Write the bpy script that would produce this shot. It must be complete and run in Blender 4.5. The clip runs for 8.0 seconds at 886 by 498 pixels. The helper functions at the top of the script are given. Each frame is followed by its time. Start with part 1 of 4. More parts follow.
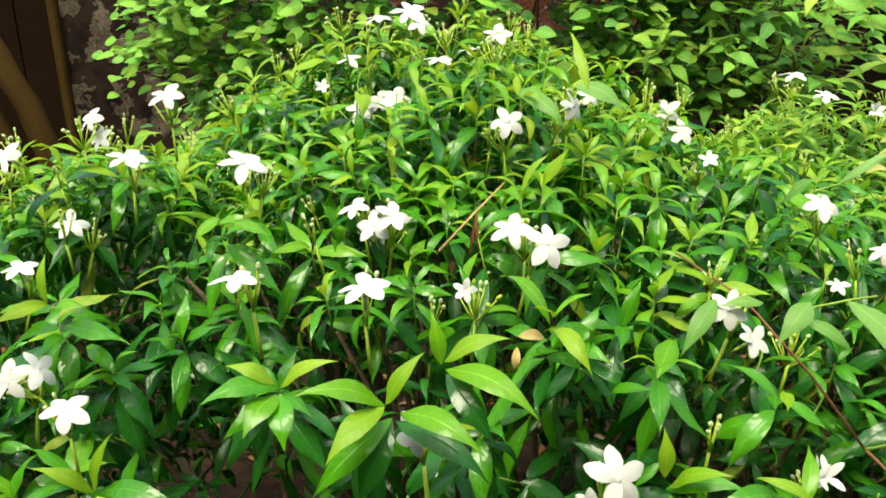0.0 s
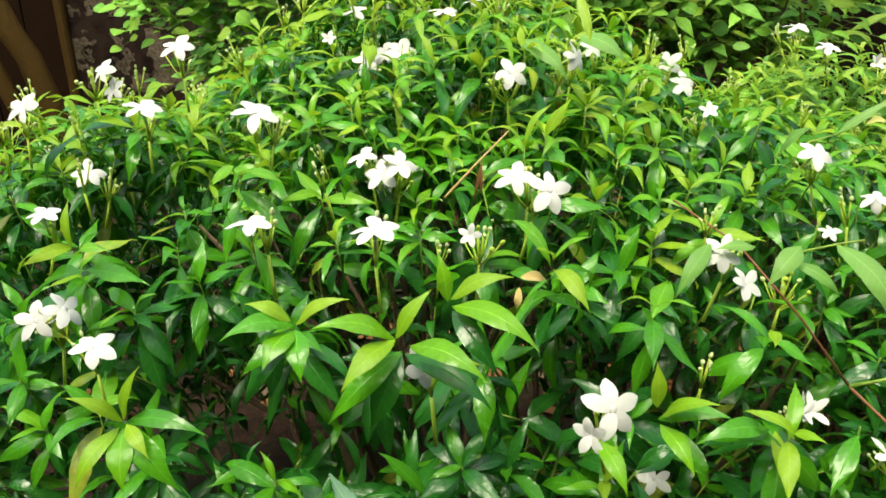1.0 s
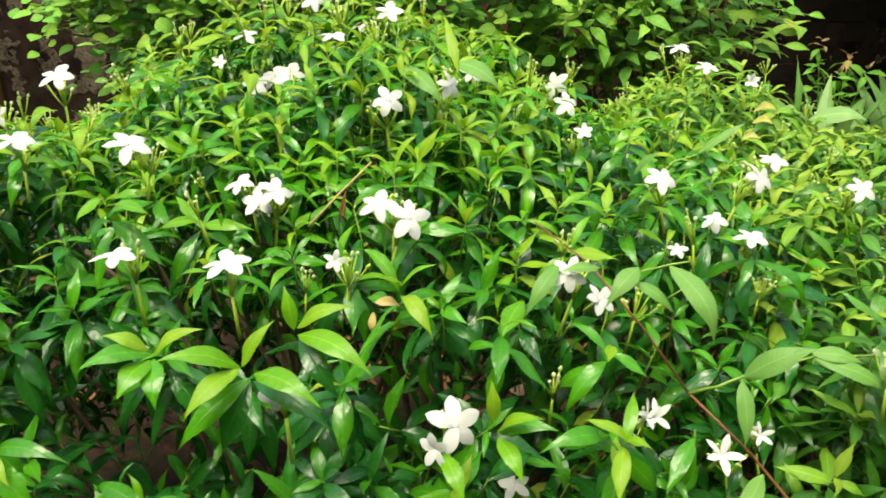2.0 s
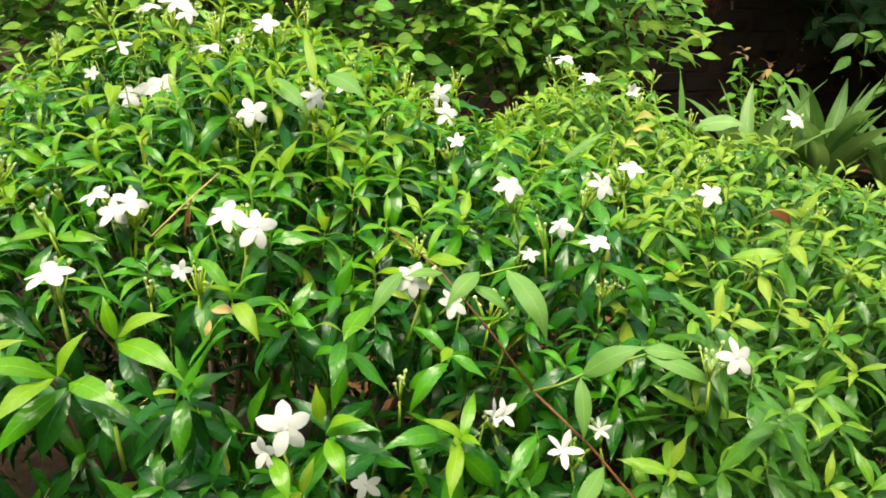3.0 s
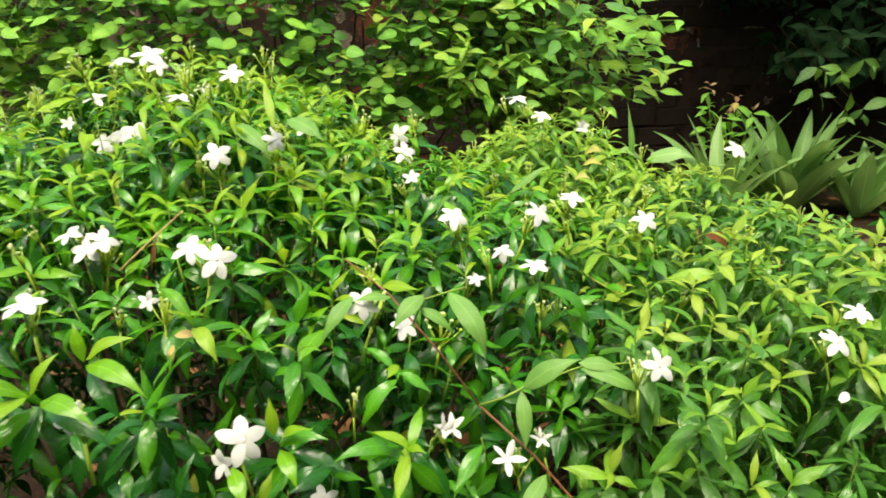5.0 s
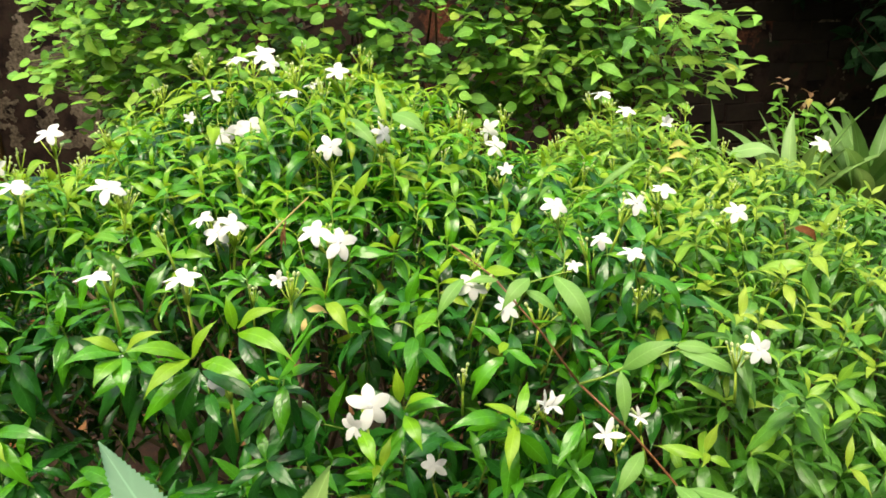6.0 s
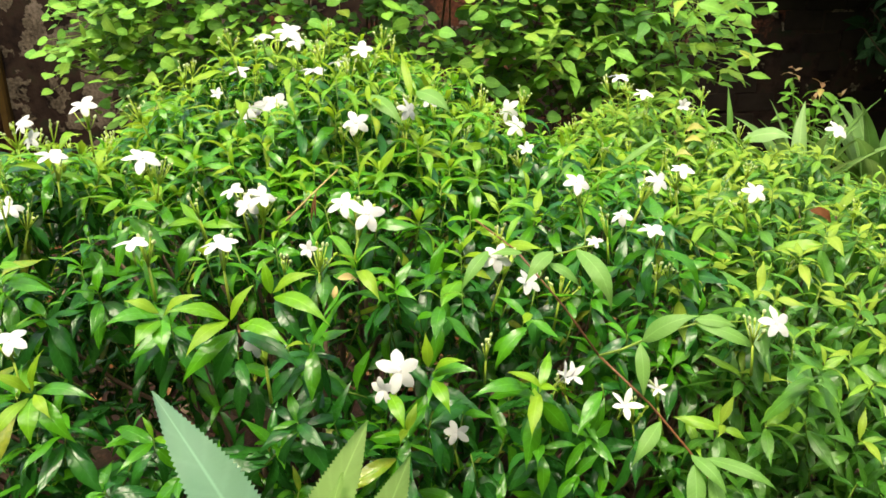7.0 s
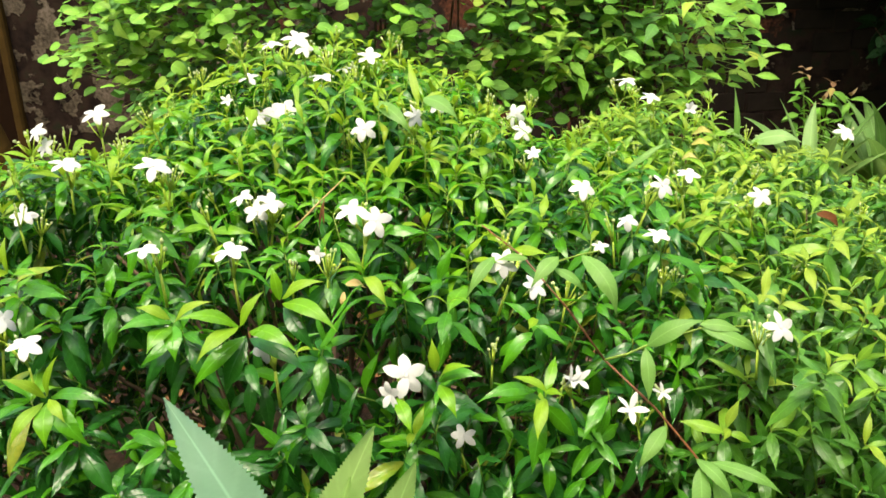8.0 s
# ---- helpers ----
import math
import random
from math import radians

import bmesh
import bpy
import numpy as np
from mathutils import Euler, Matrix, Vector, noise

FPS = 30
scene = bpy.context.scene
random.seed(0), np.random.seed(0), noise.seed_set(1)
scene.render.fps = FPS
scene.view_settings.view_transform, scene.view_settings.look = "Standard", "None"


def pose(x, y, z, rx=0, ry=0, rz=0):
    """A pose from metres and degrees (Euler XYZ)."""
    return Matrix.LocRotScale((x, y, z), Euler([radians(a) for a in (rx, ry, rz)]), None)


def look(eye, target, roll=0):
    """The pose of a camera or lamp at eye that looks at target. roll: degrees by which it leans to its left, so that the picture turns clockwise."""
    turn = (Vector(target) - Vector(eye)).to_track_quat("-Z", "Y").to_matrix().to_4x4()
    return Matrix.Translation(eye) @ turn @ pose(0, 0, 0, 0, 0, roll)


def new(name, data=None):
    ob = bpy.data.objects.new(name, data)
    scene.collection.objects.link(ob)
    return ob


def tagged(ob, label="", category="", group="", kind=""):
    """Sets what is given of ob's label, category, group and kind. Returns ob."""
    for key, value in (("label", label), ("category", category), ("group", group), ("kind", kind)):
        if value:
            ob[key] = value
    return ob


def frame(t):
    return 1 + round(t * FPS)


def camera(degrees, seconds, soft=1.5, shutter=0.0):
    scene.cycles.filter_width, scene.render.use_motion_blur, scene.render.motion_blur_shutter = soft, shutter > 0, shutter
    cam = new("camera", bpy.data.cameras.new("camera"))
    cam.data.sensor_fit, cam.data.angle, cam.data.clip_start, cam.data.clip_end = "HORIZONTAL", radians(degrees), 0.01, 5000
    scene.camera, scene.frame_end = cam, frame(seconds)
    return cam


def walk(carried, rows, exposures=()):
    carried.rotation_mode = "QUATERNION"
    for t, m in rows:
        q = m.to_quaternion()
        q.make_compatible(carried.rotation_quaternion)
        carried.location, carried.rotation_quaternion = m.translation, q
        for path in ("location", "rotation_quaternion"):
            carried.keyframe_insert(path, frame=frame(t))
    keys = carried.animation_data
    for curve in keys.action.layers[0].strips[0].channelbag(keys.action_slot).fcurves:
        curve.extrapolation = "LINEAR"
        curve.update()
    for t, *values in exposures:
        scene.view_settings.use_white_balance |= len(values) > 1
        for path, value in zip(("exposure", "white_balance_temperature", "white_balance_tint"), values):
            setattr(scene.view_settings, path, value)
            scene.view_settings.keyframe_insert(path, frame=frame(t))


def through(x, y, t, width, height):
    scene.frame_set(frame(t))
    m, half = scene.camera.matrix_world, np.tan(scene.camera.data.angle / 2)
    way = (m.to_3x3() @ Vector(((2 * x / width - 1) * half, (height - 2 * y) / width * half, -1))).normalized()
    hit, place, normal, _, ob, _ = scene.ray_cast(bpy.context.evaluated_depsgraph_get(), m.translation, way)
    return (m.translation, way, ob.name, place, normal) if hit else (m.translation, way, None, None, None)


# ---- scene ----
cam = camera(62.7, 8.0, 1.6, 0.2)
PATH = [
    (0, (0.03, 0.04, 1.226), (-0.021, 1.952, 0.642), -1.0),
    (0.5, (0.019, 0.023, 1.23), (-0.068, 1.929, 0.63), -1.3),
    (1, (0.028, 0.01, 1.225), (-0.032, 1.884, 0.529), -1.1),
    (1.5, (0.051, -0.008, 1.242), (0.043, 1.858, 0.524), -1.1),
    (2, (0.113, -0.021, 1.264), (0.19, 1.849, 0.559), -0.5),
    (2.2, (0.136, -0.025, 1.27), (0.252, 1.846, 0.575), 0.0),
    (3.3, (0.25, -0.056, 1.273), (0.494, 1.806, 0.584), 0.2),
    (3.5, (0.265, -0.056, 1.27), (0.545, 1.793, 0.561), 0.6),
    (4, (0.299, -0.068, 1.269), (0.623, 1.778, 0.571), 0.2),
    (4.5, (0.306, -0.099, 1.28), (0.64, 1.776, 0.667), -0.5),
    (5, (0.263, -0.128, 1.281), (0.502, 1.769, 0.694), -1.3),
    (5.2, (0.244, -0.139, 1.279), (0.42, 1.764, 0.69), -1.9),
    (6.3, (0.184, -0.191, 1.287), (0.267, 1.718, 0.694), -1.8),
    (6.5, (0.178, -0.197, 1.284), (0.26, 1.709, 0.684), -1.7),
    (7, (0.167, -0.206, 1.275), (0.241, 1.694, 0.653), -1.2),
    (7.5, (0.169, -0.211, 1.28), (0.223, 1.69, 0.659), -1.6),
    (8, (0.171, -0.214, 1.285), (0.218, 1.687, 0.664), -1.6),
]
SKY, SUN = 0.15, 0.95
EXPOSURES = [(0.0, 1.37, 7350, -3), (1.5, 1.35, 7350, -3), (4.0, 1.36, 7500, 0), (8.0, 1.53, 7500, 3)]
walk(cam, [(t, look(eye, target, roll)) for t, eye, target, roll in PATH], EXPOSURES)

# ---- light ----
world = bpy.data.worlds.new("overcast_sky")
scene.world = world
world.use_nodes = True
sky = world.node_tree.nodes.new("ShaderNodeTexSky")
sky.sky_type, sky.sun_disc = "NISHITA", False
sky.sun_elevation, sky.sun_rotation = radians(68), radians(205)
sky.air_density, sky.dust_density, sky.ozone_density = 1.0, 5.0, 1.0
world.node_tree.nodes["Background"].inputs["Strength"].default_value = SKY
world.node_tree.links.new(sky.outputs["Color"], world.node_tree.nodes["Background"].inputs["Color"])
sun_data = bpy.data.lights.new("sun", "SUN")
sun_data.energy, sun_data.angle, sun_data.color = SUN, radians(32), (1.0, 0.97, 0.92)
sun = new("sun", sun_data)
sun.matrix_world = look((-0.6, -0.8, 6.0), (0.3, 1.1, 0.6))

# ---- helpers of this scene ----
rng = np.random.default_rng(11)


def unit(v):
    v = np.asarray(v, float)
    return v / max(np.linalg.norm(v), 1e-9)


def part(name, mesh, materials, parent=None, label=""):
    """Links a mesh (or bmesh) as one object under a thing or part."""
    if isinstance(mesh, bmesh.types.BMesh):
        data = bpy.data.meshes.new(name)
        mesh.to_mesh(data)
        mesh.free()
        mesh = data
    if not mesh.materials:
        for m in (materials if isinstance(materials, (list, tuple)) else [materials]):
            mesh.materials.append(m)
    ob = new(name, mesh)
    if parent is not None:
        ob.parent = parent
    if label:
        ob["label"] = label
    return ob


def thing(name, x, y, z, label, category, group="", kind=""):
    e = new(name)
    e.empty_display_size = 0.1
    e.location = (x, y, z)
    return tagged(e, label, category, group, kind)


def under(ob, parent):
    """Parents ob, which was built in world places, to an empty that stands off the origin."""
    ob.parent = parent
    ob.matrix_parent_inverse = Matrix.Translation(parent.location).inverted()
    return ob


def raw_mesh(name, verts, faces, uv=None, mats=None, smooth=True):
    me = bpy.data.meshes.new(name)
    me.from_pydata(verts, [], faces)
    if uv is not None:
        layer = me.uv_layers.new(name="uv")
        loops = np.zeros(len(me.loops), dtype=np.int32)
        me.loops.foreach_get("vertex_index", loops)
        layer.data.foreach_set("uv", np.asarray(uv, dtype=np.float32)[loops].ravel())
    if mats is not None:
        me.polygons.foreach_set("material_index", np.asarray(mats, dtype=np.int32))
    me.polygons.foreach_set("use_smooth", np.full(len(me.polygons), smooth))
    me.update()
    return me


# ---- materials ----
def node_material(name):
    m = bpy.data.materials.new(name)
    m.use_nodes = True
    t = m.node_tree
    return m, t, t.nodes["Principled BSDF"], t.nodes["Material Output"]


def math_node(t, op, a, b=None):
    n = t.nodes.new("ShaderNodeMath")
    n.operation = op
    for i, v in enumerate((a, b)):
        if v is None:
            continue
        if isinstance(v, (int, float)):
            n.inputs[i].default_value = v
        else:
            t.links.new(v, n.inputs[i])
    return n.outputs[0]


def mix_colour(t, fac, a, b):
    n = t.nodes.new("ShaderNodeMix")
    n.data_type = "RGBA"
    for sock, v in ((n.inputs[0], fac), (n.inputs[6], a), (n.inputs[7], b)):
        if isinstance(v, (int, float)):
            sock.default_value = v
        elif isinstance(v, tuple):
            sock.default_value = (*v, 1)
        else:
            t.links.new(v, sock)
    return n.outputs[2]


def noise_node(t, scale, detail=3.0, coords=None, rough=0.55):
    n = t.nodes.new("ShaderNodeTexNoise")
    n.inputs["Scale"].default_value, n.inputs["Detail"].default_value = scale, detail
    n.inputs["Roughness"].default_value = rough
    if coords is None:
        coords = t.nodes.new("ShaderNodeNewGeometry").outputs["Position"]
    t.links.new(coords, n.inputs["Vector"])
    return n.outputs["Fac"]


def ramp(t, fac, stops):
    n = t.nodes.new("ShaderNodeValToRGB")
    e = n.color_ramp.elements
    while len(e) < len(stops):
        e.new(0.5)
    for el, (p, c) in zip(e, stops):
        el.position, el.color = p, (*c, 1)
    t.links.new(fac, n.inputs[0])
    return n.outputs[0]


def leaf_material(name, dark, light, rough=0.3, through=0.3, rib=0.35, veins=9.0, glow=(0.35, 0.6, 0.05), bump=0.25, edge=None, gloss=0.5, sick=0.982):
    """A leaf: two tones from leaf to leaf, pale midrib, side veins in relief, light passing through the blade."""
    m, t, p, out = node_material(name)
    geo = t.nodes.new("ShaderNodeNewGeometry")
    info = t.nodes.new("ShaderNodeObjectInfo")
    rnd = math_node(t, "FRACT", math_node(t, "ADD", geo.outputs["Random Per Island"], info.outputs["Random"]))
    uvn = t.nodes.new("ShaderNodeUVMap")
    uvn.uv_map = "uv"
    sep = t.nodes.new("ShaderNodeSeparateXYZ")
    t.links.new(uvn.outputs[0], sep.inputs[0])
    across = math_node(t, "ABSOLUTE", math_node(t, "SUBTRACT", sep.outputs[0], 0.5))
    tone = mix_colour(t, rnd, dark, light)
    blot = noise_node(t, 60.0, 4.0, geo.outputs["Position"])
    tone = mix_colour(t, math_node(t, "MULTIPLY", blot, 0.35), tone, tuple(0.5 * c for c in dark))
    yellowing = math_node(t, "MULTIPLY", math_node(t, "GREATER_THAN", rnd, sick), math_node(t, "MULTIPLY", noise_node(t, 90.0, 2.0, geo.outputs["Position"]), 0.9))
    tone = mix_colour(t, yellowing, tone, (0.55, 0.50, 0.06))
    tone = mix_colour(t, math_node(t, "MULTIPLY", across, 0.5), tone, tuple(0.55 * c for c in dark))
    if edge:
        tip = math_node(t, "POWER", sep.outputs[1], 3.0)
        tone = mix_colour(t, math_node(t, "MULTIPLY", tip, 0.7), tone, edge)
    mid = math_node(t, "MAXIMUM", math_node(t, "SUBTRACT", 1.0, math_node(t, "MULTIPLY", across, 22.0)), 0.0)
    tone = mix_colour(t, math_node(t, "MULTIPLY", mid, rib), tone, tuple(min(1.0, c * 1.6 + 0.06) for c in light))
    wave = math_node(t, "SINE", math_node(t, "MULTIPLY", math_node(t, "SUBTRACT", sep.outputs[1], math_node(t, "MULTIPLY", across, 0.22)), veins * 6.283))
    vein = math_node(t, "MULTIPLY", math_node(t, "POWER", math_node(t, "MULTIPLY", math_node(t, "ADD", wave, 1.0), 0.5), 6.0), 0.09)
    tone = mix_colour(t, vein, tone, tuple(min(1.0, c * 1.5 + 0.03) for c in light))
    t.links.new(tone, p.inputs["Base Color"])
    height = math_node(t, "ADD", math_node(t, "MULTIPLY", wave, math_node(t, "MULTIPLY", across, 0.22)), math_node(t, "ADD", math_node(t, "MULTIPLY", mid, -0.8), math_node(t, "MULTIPLY", noise_node(t, 60.0, 2.0, geo.outputs["Position"], 0.45), 2.2)))
    b = t.nodes.new("ShaderNodeBump")
    b.inputs["Strength"].default_value, b.inputs["Distance"].default_value = bump, 0.003
    t.links.new(height, b.inputs["Height"])
    t.links.new(b.outputs[0], p.inputs["Normal"])
    wet = noise_node(t, 25.0, 2.0, geo.outputs["Position"])
    film = ramp(t, noise_node(t, 48.0, 3.0, geo.outputs["Position"]), [(0.32, (0.45, 0.45, 0.45)), (0.68, (1, 1, 1))])
    t.links.new(math_node(t, "MULTIPLY", film, gloss * 1.05), p.inputs["Specular IOR Level"])
    t.links.new(math_node(t, "ADD", math_node(t, "MULTIPLY", wet, 0.22), rough - 0.02), p.inputs["Roughness"])
    tr = t.nodes.new("ShaderNodeBsdfTranslucent")
    t.links.new(mix_colour(t, 0.5, tone, glow), tr.inputs["Color"])
    mx = t.nodes.new("ShaderNodeMixShader")
    mx.inputs[0].default_value = through
    t.links.new(p.outputs[0], mx.inputs[1])
    t.links.new(tr.outputs[0], mx.inputs[2])
    t.links.new(mx.outputs[0], out.inputs["Surface"])
    return m


def plain_material(name, a, b, rough=0.6, scale=40.0, bump=0.2, through=0.0, gloss=0.4):
    m, t, p, out = node_material(name)
    n = noise_node(t, scale, 5.0)
    n2 = noise_node(t, scale * 0.13, 3.0)
    t.links.new(mix_colour(t, math_node(t, "MULTIPLY", math_node(t, "ADD", n, n2), 0.5), a, b), p.inputs["Base Color"])
    p.inputs["Roughness"].default_value, p.inputs["Specular IOR Level"].default_value = rough, gloss
    bn = t.nodes.new("ShaderNodeBump")
    bn.inputs["Strength"].default_value, bn.inputs["Distance"].default_value = bump, 0.01
    t.links.new(n, bn.inputs["Height"])
    t.links.new(bn.outputs[0], p.inputs["Normal"])
    if through:
        tr = t.nodes.new("ShaderNodeBsdfTranslucent")
        tr.inputs["Color"].default_value = (*b, 1)
        mx = t.nodes.new("ShaderNodeMixShader")
        mx.inputs[0].default_value = through
        t.links.new(p.outputs[0], mx.inputs[1])
        t.links.new(tr.outputs[0], mx.inputs[2])
        t.links.new(mx.outputs[0], out.inputs["Surface"])
    return m


LEAF_OLD = leaf_material("leaf_old", (0.013, 0.100, 0.012), (0.032, 0.185, 0.018), 0.15, 0.12, 0.2, glow=(0.12, 0.5, 0.03), gloss=0.6, bump=0.26)
LEAF_MATURE = leaf_material("leaf_mature", (0.050, 0.235, 0.010), (0.100, 0.38, 0.016), 0.15, 0.24, 0.3, glow=(0.25, 0.65, 0.03), gloss=0.65, bump=0.26)
LEAF_FRESH = leaf_material("leaf_fresh", (0.11, 0.36, 0.012), (0.21, 0.48, 0.020), 0.20, 0.32, 0.4, glow=(0.40, 0.75, 0.04), gloss=0.6, bump=0.22)
LEAF_YOUNG = leaf_material("leaf_young", (0.22, 0.45, 0.018), (0.35, 0.54, 0.035), 0.34, 0.36, 0.25, glow=(0.6, 0.75, 0.05))
SIDE_MATURE = leaf_material("side_leaf_mature", (0.060, 0.20, 0.022), (0.125, 0.34, 0.036), 0.24, 0.24, 0.3, glow=(0.30, 0.62, 0.06), gloss=0.6, sick=2.0)
SIDE_FRESH = leaf_material("side_leaf_fresh", (0.15, 0.36, 0.030), (0.28, 0.52, 0.050), 0.26, 0.32, 0.4, glow=(0.45, 0.72, 0.08), sick=2.0)
SIDE_YOUNG = leaf_material("side_leaf_young", (0.27, 0.45, 0.038), (0.40, 0.55, 0.068), 0.34, 0.36, 0.25, glow=(0.6, 0.75, 0.1), sick=2.0)
JASMINE = [LEAF_OLD, LEAF_MATURE, LEAF_FRESH, LEAF_YOUNG]
SIDE_OLD = leaf_material("side_leaf_old", (0.036, 0.150, 0.014), (0.075, 0.26, 0.026), 0.20, 0.18, 0.25, glow=(0.2, 0.55, 0.05), gloss=0.6, sick=2.0, bump=0.4)
PALE_JASMINE = [SIDE_OLD, SIDE_MATURE, SIDE_FRESH, SIDE_YOUNG]
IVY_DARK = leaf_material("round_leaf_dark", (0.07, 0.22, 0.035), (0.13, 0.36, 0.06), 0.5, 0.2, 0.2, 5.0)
IVY_MID = leaf_material("round_leaf", (0.15, 0.42, 0.045), (0.27, 0.58, 0.08), 0.5, 0.28, 0.25, 5.0)
IVY_FRESH = leaf_material("round_leaf_fresh", (0.20, 0.50, 0.045), (0.30, 0.60, 0.07), 0.5, 0.3, 0.25, 5.0)
IVY_PALE = leaf_material("round_leaf_pale", (0.18, 0.38, 0.04), (0.32, 0.50, 0.06), 0.5, 0.3, 0.25, 5.0)
# lit copy of the shade tree's leaf, for its brighter hanging sprays
LIT_TREE_LEAF = leaf_material("lit_tree_leaf", (0.035, 0.11, 0.018), (0.14, 0.30, 0.04), 0.45, 0.25, 0.25, 6.0)
IVY = [IVY_DARK, IVY_MID, IVY_FRESH, IVY_PALE]
# the shade tree's leaves: near black, deep shade put into their colour
SHADE_PAINTED_LEAF = leaf_material("shade_painted_leaf", (0.006, 0.020, 0.006), (0.014, 0.044, 0.012), 0.7, 0.12, 0.2, 6.0, glow=(0.05, 0.15, 0.03), gloss=0.1, sick=2.0)
STRAP = leaf_material("strap_leaf", (0.16, 0.34, 0.08), (0.34, 0.55, 0.19), 0.36, 0.3, 0.3, 2.0, glow=(0.3, 0.5, 0.1), sick=2.0)
WEED = leaf_material("weed_leaf", (0.16, 0.38, 0.07), (0.24, 0.47, 0.11), 0.4, 0.35, 0.35, 14.0, glow=(0.4, 0.65, 0.1))
SERRATE = leaf_material("serrate_leaf", (0.20, 0.40, 0.24), (0.27, 0.49, 0.31), 0.36, 0.4, 0.5, 7.0, glow=(0.45, 0.8, 0.4), bump=0.10)
SERRATE_PALE = leaf_material("serrate_leaf_pale", (0.34, 0.56, 0.15), (0.42, 0.64, 0.20), 0.55, 0.45, 0.5, 9.0, glow=(0.5, 0.8, 0.2), bump=0.15)
RUSSET = leaf_material("russet_leaf", (0.38, 0.18, 0.10), (0.46, 0.34, 0.16), 0.5, 0.25, 0.2, 6.0, glow=(0.5, 0.25, 0.1))
YELLOWED = leaf_material("yellowed_leaf", (0.44, 0.43, 0.10), (0.54, 0.52, 0.18), 0.5, 0.3, 0.3, 8.0, glow=(0.7, 0.55, 0.1))
DEAD_LEAF = plain_material("dead_leaf", (0.055, 0.019, 0.006), (0.15, 0.055, 0.014), 0.8, 90.0, 0.4, gloss=0.15)
WITHERED = plain_material("withered_leaf", (0.085, 0.040, 0.016), (0.20, 0.10, 0.04), 0.85, 110.0, 0.4, gloss=0.1)
STRAW = plain_material("straw", (0.36, 0.27, 0.10), (0.56, 0.44, 0.18), 0.8, 120.0, 0.3, gloss=0.2)
BARK = plain_material("bark", (0.055, 0.035, 0.022), (0.16, 0.105, 0.06), 0.85, 90.0, 0.6)
GREEN_STEM = plain_material("green_stem", (0.16, 0.30, 0.04), (0.30, 0.42, 0.06), 0.5, 80.0, 0.2)
STALK = plain_material("flower_stalk", (0.36, 0.55, 0.05), (0.52, 0.65, 0.09), 0.45, 100.0, 0.15, 0.2)
RED_STEM = plain_material("red_stem", (0.16, 0.05, 0.025), (0.28, 0.12, 0.05), 0.5, 120.0, 0.2)
PETAL = plain_material("petal", (0.61, 0.62, 0.60), (0.71, 0.71, 0.70), 0.5, 140.0, 0.12, 0.18)
BUD = plain_material("bud", (0.46, 0.58, 0.16), (0.70, 0.76, 0.46), 0.45, 160.0, 0.1, 0.1)
TRUNK = plain_material("trunk_bark", (0.026, 0.015, 0.004), (0.080, 0.046, 0.012), 0.9, 30.0, 0.8, gloss=0.05)
# brick coloured near black, most of it standing in for shade
BRICK = plain_material("shade_dark_brick", (0.004, 0.0035, 0.003), (0.036, 0.026, 0.018), 0.95, 9.0, 0.9, gloss=0.05)
TIMBER = plain_material("dark_timber", (0.004, 0.0025, 0.0015), (0.024, 0.012, 0.006), 0.95, 14.0, 0.9, gloss=0.03)


def wall_material():
    """Old lime plaster fallen away from a mossy wall, coloured darker to hold its shade."""
    m, t, p, out = node_material("flaked_plaster")
    pos = t.nodes.new("ShaderNodeNewGeometry").outputs["Position"]
    big = noise_node(t, 5.5, 4.0, pos, 0.55)
    fine = noise_node(t, 45.0, 5.0, pos)
    along = t.nodes.new("ShaderNodeSeparateXYZ")
    t.links.new(pos, along.inputs[0])
    left = math_node(t, "MAXIMUM", math_node(t, "MINIMUM", math_node(t, "MULTIPLY", along.outputs[0], -0.05), 0.06), -0.07)
    patch = ramp(t, math_node(t, "ADD", math_node(t, "ADD", big, left), math_node(t, "MULTIPLY", fine, 0.06)), [(0.60, (0, 0, 0)), (0.615, (1, 1, 1))])
    stain = noise_node(t, 7.0, 5.0, pos)
    # moss and bare wall, pushed near black to paint in the shade
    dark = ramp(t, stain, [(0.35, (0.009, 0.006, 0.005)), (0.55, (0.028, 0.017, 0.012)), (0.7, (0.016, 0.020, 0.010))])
    pale = ramp(t, math_node(t, "ADD", math_node(t, "MULTIPLY", fine, 0.5), math_node(t, "MULTIPLY", stain, 0.5)), [(0.38, (0.030, 0.023, 0.015)), (0.50, (0.090, 0.070, 0.047)), (0.62, (0.16, 0.125, 0.092))])
    middle = math_node(t, "MINIMUM", math_node(t, "MULTIPLY", math_node(t, "ABSOLUTE", math_node(t, "SUBTRACT", along.outputs[0], 0.9)), -0.11), -0.0)
    bare = ramp(t, math_node(t, "ADD", noise_node(t, 3.1, 4.0, pos, 0.6), math_node(t, "ADD", middle, 0.10)), [(0.53, (0, 0, 0)), (0.57, (1, 1, 1))])
    red = ramp(t, fine, [(0.35, (0.035, 0.014, 0.008)), (0.6, (0.11, 0.040, 0.022))])
    t.links.new(mix_colour(t, patch, mix_colour(t, bare, dark, red), pale), p.inputs["Base Color"])
    p.inputs["Roughness"].default_value, p.inputs["Specular IOR Level"].default_value = 0.95, 0.05
    b = t.nodes.new("ShaderNodeBump")
    b.inputs["Strength"].default_value, b.inputs["Distance"].default_value = 0.8, 0.02
    t.links.new(math_node(t, "ADD", patch, math_node(t, "MULTIPLY", fine, 0.4)), b.inputs["Height"])
    t.links.new(b.outputs[0], p.inputs["Normal"])
    return m


